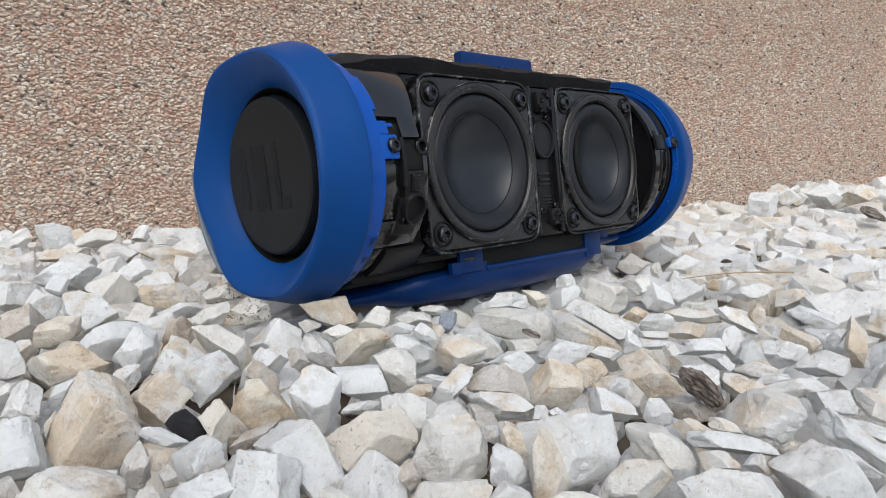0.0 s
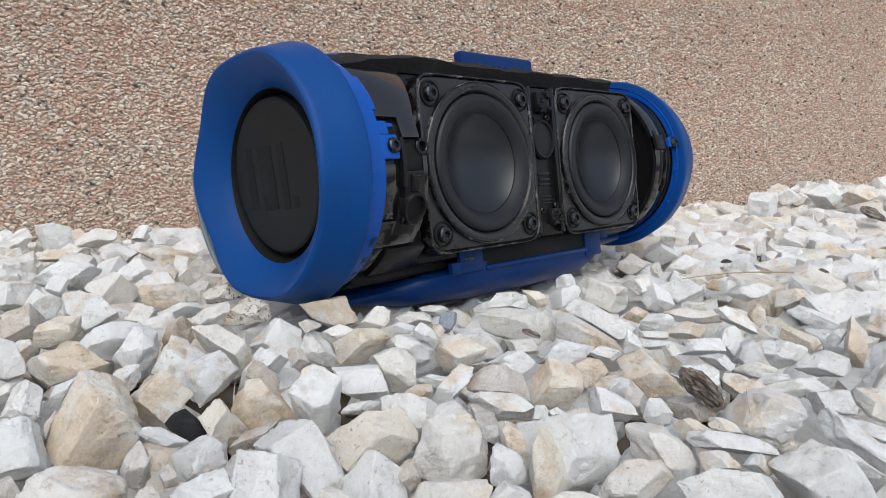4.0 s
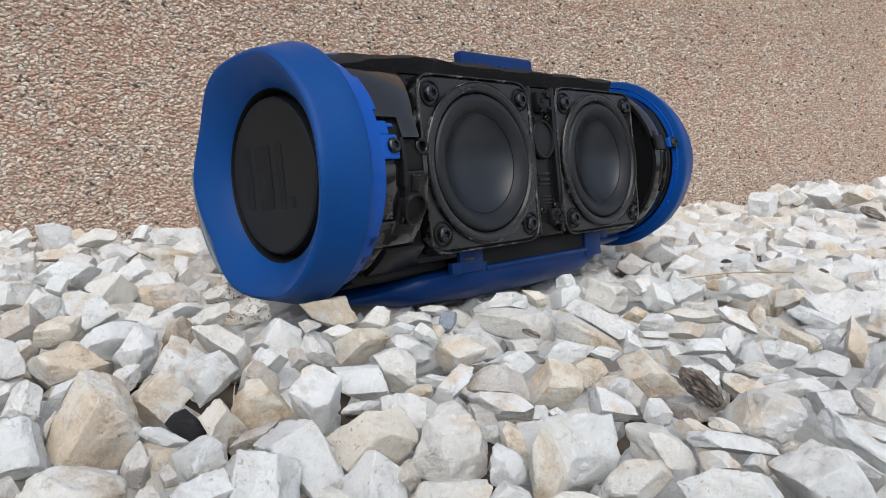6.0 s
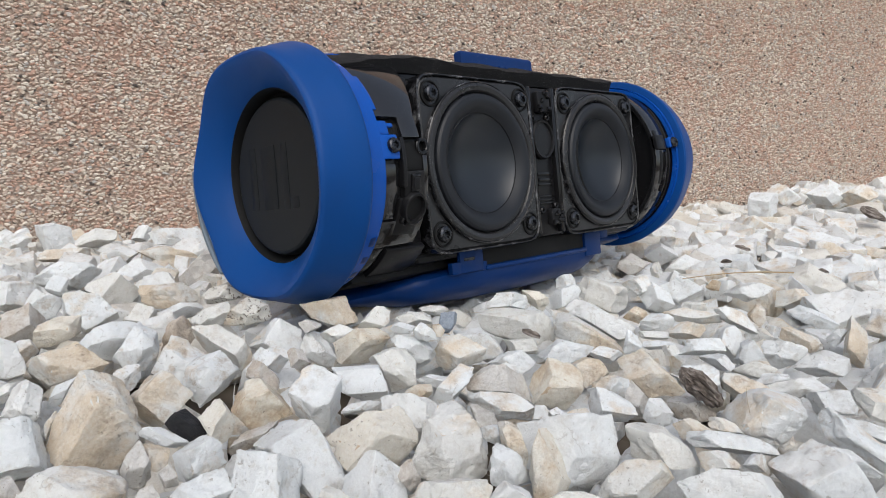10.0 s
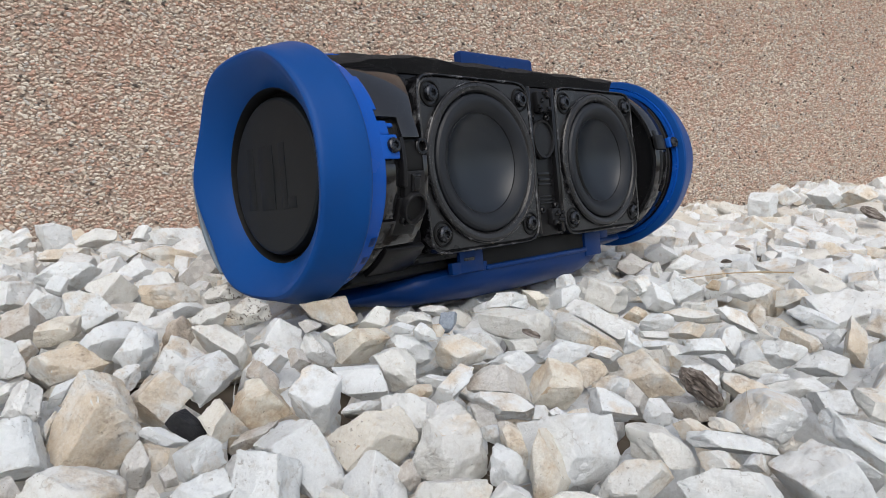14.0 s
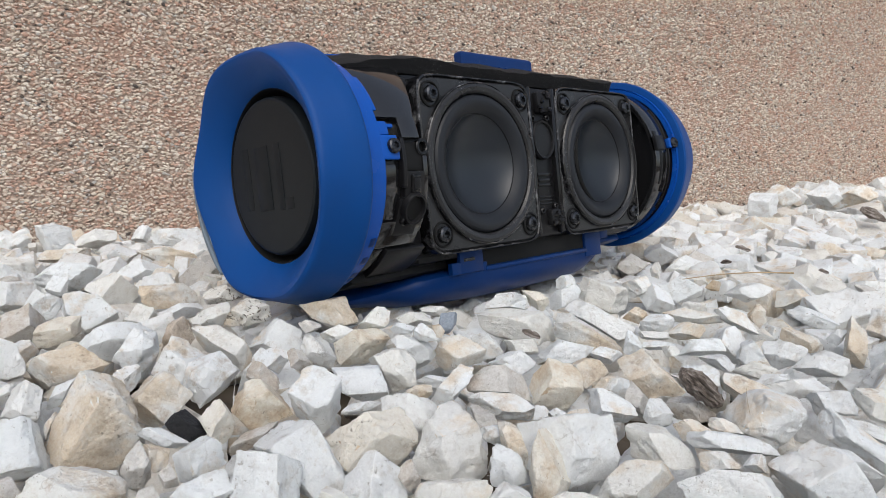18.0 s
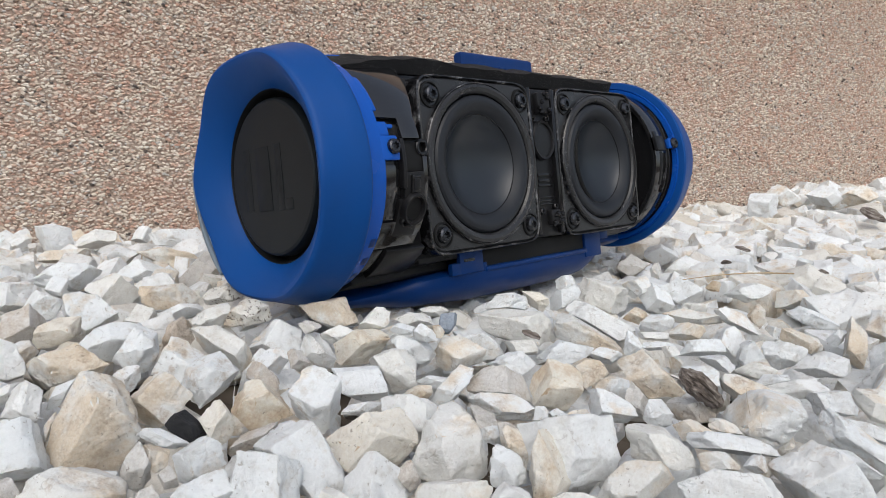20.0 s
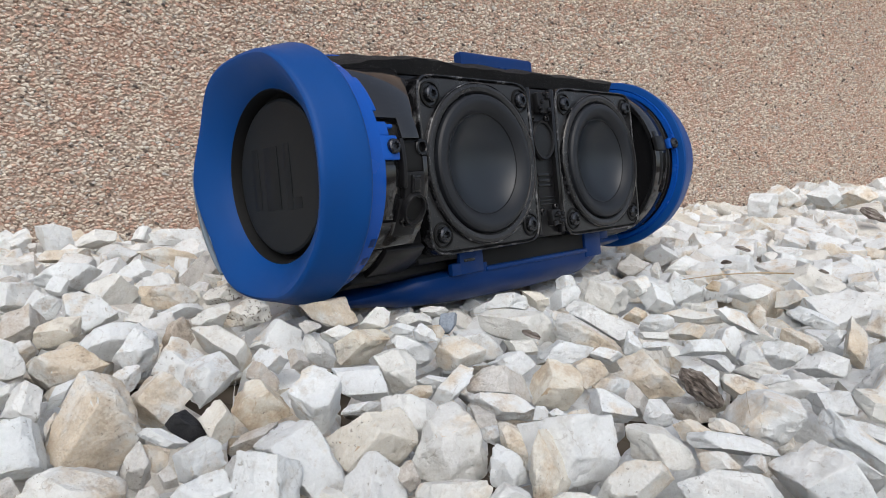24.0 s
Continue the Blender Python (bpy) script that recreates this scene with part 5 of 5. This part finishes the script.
# ---- what moves: the end disc swings out and in and rocks, the cones answer it ----
def motions():
    beat = [
        (0.0, 2.7, -1.6), (0.1, -0.1, -2.8), (0.2, 1.6, 2.4), (0.3, -0.0, 3.9), (0.4, -1.4, -0.0),
        (0.5, 0.5, -2.0), (0.6, -2.8, -5.9), (0.7, 0.4, -0.8), (0.8, 3.7, -2.4), (0.9, -0.0, -0.8),
        (1.0, 0.1, -2.8), (1.1, -0.6, 1.6), (1.2, 1.4, -4.7), (1.3, 0.1, -1.2), (1.4, -0.0, -1.6),
        (1.5, -0.8, 0.8), (1.6, -0.0, -0.8), (1.7, 0.7, 2.0), (1.8, 0.6, -6.3), (1.9, -0.0, 0.8),
        (2.0, 1.1, 2.0), (2.1, -0.1, -0.4), (2.2, -0.3, -1.2), (2.3, -0.2, 0.8), (2.4, -0.0, 2.4),
        (2.5, -1.6, 0.8), (2.6, -0.0, 2.4), (2.7, -0.2, 0.8), (2.8, -0.3, -1.2), (2.9, -0.1, -0.4),
        (3.0, 1.1, 2.0), (3.1, -0.0, 0.8), (3.2, 0.6, -6.3), (3.3, 0.7, 2.0), (3.4, -0.0, -0.8),
        (3.5, -0.8, 0.8), (3.6, -0.0, -1.6), (3.7, 0.1, -1.2), (3.8, 1.4, -4.7), (3.9, -0.6, 1.6),
        (4.0, 0.1, -2.8), (4.1, -0.0, -0.8), (4.2, 3.7, -2.4), (4.3, 0.4, -0.8), (4.4, -2.8, -5.9),
        (4.5, 1.0, 1.6), (4.6, 0.8, -0.8), (4.7, -0.9, 2.0), (4.8, -3.0, 2.0), (4.9, -2.5, -0.8),
        (5.0, 2.0, 1.2), (5.1, -2.1, 0.8), (5.2, 1.5, 1.2), (5.3, -2.3, -0.0), (5.4, 0.7, 1.2),
        (5.5, -2.6, 6.7), (5.6, -1.1, -3.5), (5.7, -0.0, 1.6), (5.8, 0.6, -4.7), (5.9, -0.1, 2.8),
        (6.0, 1.1, -0.4), (6.1, -0.4, -0.8), (6.2, -2.1, -2.4), (6.3, 2.5, 3.2), (6.4, -1.9, -4.7),
        (6.5, 1.5, 2.0), (6.6, 0.5, -5.9), (6.7, 0.6, 1.6), (6.8, 0.1, -1.2), (6.9, -1.0, 1.6),
        (7.0, -0.3, 2.0), (7.1, -0.2, 2.4), (7.2, -0.8, -5.5), (7.3, -0.7, -2.8), (7.4, 0.4, -5.5),
        (7.5, 0.2, -4.7), (7.6, 1.4, -2.4), (7.7, 1.3, 4.3), (7.8, 2.4, 0.4), (7.9, -0.3, 2.8),
        (8.0, 0.2, -1.6), (8.1, 1.6, 0.8), (8.2, -2.0, 0.4), (8.3, 0.4, -3.9), (8.4, 0.1, 3.5),
        (8.5, -2.2, 0.4), (8.6, 2.6, -2.8), (8.7, 0.8, 7.1), (8.8, -1.4, -2.4), (8.9, 2.0, 0.4),
        (9.0, 1.4, 1.6), (9.1, -0.6, -6.3), (9.2, 1.4, 1.6), (9.3, -2.7, -0.0), (9.4, -0.6, -6.3),
        (9.5, -1.1, -0.4), (9.6, -0.5, -5.9), (9.7, 1.0, -0.0), (9.8, -0.7, 0.4), (9.9, -1.9, 1.6),
        (10.0, -0.6, 1.6), (10.1, 0.2, 0.8), (10.2, -1.6, -2.4), (10.3, 0.4, -2.4), (10.4, -0.4, -1.6),
        (10.5, -1.0, -1.6), (10.6, -0.4, -1.6), (10.7, 0.4, -2.4), (10.8, -1.6, -2.4), (10.9, 0.2, 0.8),
        (11.0, -0.6, 1.6), (11.1, -1.9, 1.6), (11.2, -0.7, 0.4), (11.3, 1.0, -0.0), (11.4, -0.5, -5.9),
        (11.5, -1.1, -0.4), (11.6, -0.6, -6.3), (11.7, -2.7, -0.0), (11.8, 1.4, 1.6), (11.9, -0.6, -6.3),
        (12.0, 1.4, 1.6), (12.1, 2.0, 0.4), (12.2, -1.4, -2.4), (12.3, 0.8, 7.1), (12.4, 2.6, -2.8),
        (12.5, 1.4, -1.6), (12.6, 0.2, -6.3), (12.7, -0.1, 1.2), (12.8, 3.6, 1.2), (12.9, -0.6, 1.6),
        (13.0, 2.1, 0.8), (13.1, -1.2, -0.8), (13.2, 2.9, -0.8), (13.3, -0.4, 0.8), (13.4, 1.2, 1.6),
        (13.5, -1.1, -1.2), (13.6, 0.5, 0.4), (13.7, -0.5, 1.2), (13.8, 2.3, -4.7), (13.9, -0.5, -1.2),
        (14.0, 0.3, 2.0), (14.1, 0.9, -5.1), (14.2, 0.4, 2.4), (14.3, -2.5, -0.8), (14.4, 0.6, -3.2),
        (14.5, -2.7, 3.2), (14.6, -1.2, 0.8), (14.7, 0.9, -2.8), (14.8, -1.0, 1.6), (14.9, -0.6, -1.6),
        (15.0, 2.4, 2.8), (15.1, -0.7, -2.0), (15.2, -1.0, 1.6), (15.3, 2.5, 0.8), (15.4, -2.7, -1.6),
        (15.5, -1.2, -7.1), (15.6, 0.5, -0.4), (15.7, -0.0, -3.9), (15.8, -1.6, -2.4), (15.9, -1.4, -0.8),
        (16.0, 0.3, 2.0), (16.1, 1.6, 0.8), (16.2, 0.3, -3.5), (16.3, -1.9, -3.2), (16.4, -1.6, 2.4),
        (16.5, -0.1, 2.8), (16.6, 1.4, 0.8), (16.7, 0.6, -3.2), (16.8, -1.6, -3.9), (16.9, -2.7, -4.7),
        (17.0, 1.5, 1.2), (17.1, -2.2, -4.3), (17.2, 2.1, 0.8), (17.3, -2.3, -3.2), (17.4, 2.3, 1.6),
        (17.5, -3.3, -0.8), (17.6, 2.6, -0.4), (17.7, -3.1, -1.6), (17.8, 2.3, -1.6), (17.9, -3.0, -0.4),
        (18.0, 1.6, -0.8), (18.1, -2.7, 1.6), (18.2, 1.4, -3.2), (18.3, -1.9, 1.6), (18.4, 1.0, -4.7),
        (18.5, -1.0, 3.2), (18.6, 1.0, -4.7), (18.7, -1.9, 1.6), (18.8, 1.4, -3.2), (18.9, -2.7, 1.6),
        (19.0, 1.6, -0.8), (19.1, -3.0, -0.4), (19.2, 2.3, -1.6), (19.3, -3.1, -1.6), (19.4, 2.6, -0.4),
        (19.5, -3.3, -0.8), (19.6, 2.3, 1.6), (19.7, -2.3, -3.2), (19.8, 2.1, 0.8), (19.9, -2.2, -4.3),
        (20.0, 1.5, 1.2), (20.1, -2.7, -4.7), (20.2, -1.6, -3.9), (20.3, 0.6, -3.2), (20.4, 1.4, 0.8),
        (20.5, -1.6, -2.4), (20.6, 1.2, -0.8), (20.7, -1.8, 2.8), (20.8, -1.6, -3.9), (20.9, 1.4, 0.8),
        (21.0, -2.0, 1.2), (21.1, -0.1, -5.1), (21.2, 1.9, 1.6), (21.3, -2.3, 1.6), (21.4, -0.0, -4.7),
        (21.5, -0.4, 1.6), (21.6, 1.4, -3.2), (21.7, -0.2, -3.9), (21.8, -1.2, -0.8), (21.9, -1.5, -1.2),
        (22.0, -1.2, 0.8), (22.1, -0.0, 2.4), (22.2, 0.8, 1.6), (22.3, 1.1, -2.8), (22.4, 0.1, -1.2),
        (22.5, -0.8, -0.8), (22.6, -1.6, -0.0), (22.7, -1.6, 0.8), (22.8, -0.6, 2.4), (22.9, 1.8, 0.4),
        (23.0, -0.8, -0.0), (23.1, -1.3, 1.2), (23.2, 1.0, -0.0), (23.3, 0.1, -0.4), (23.4, -2.0, -0.4),
        (23.5, 0.7, -1.2), (23.6, -0.0, 0.8), (23.7, -2.0, -0.4), (23.8, 0.4, -1.6), (23.9, -0.0, 0.8),
        (24.0, -1.6, 0.8),
    ]
    walk(DISC, [(t, pose(-0.1095 - out / 1000, 0, 0, 0, rock, 0)) for t, out, rock in beat])
    for cone in CONES:
        u = cone.location.x
        walk(cone, [(t, pose(u, -0.0270 + 0.0005 * out, 0)) for t, out, rock in beat])


motions()
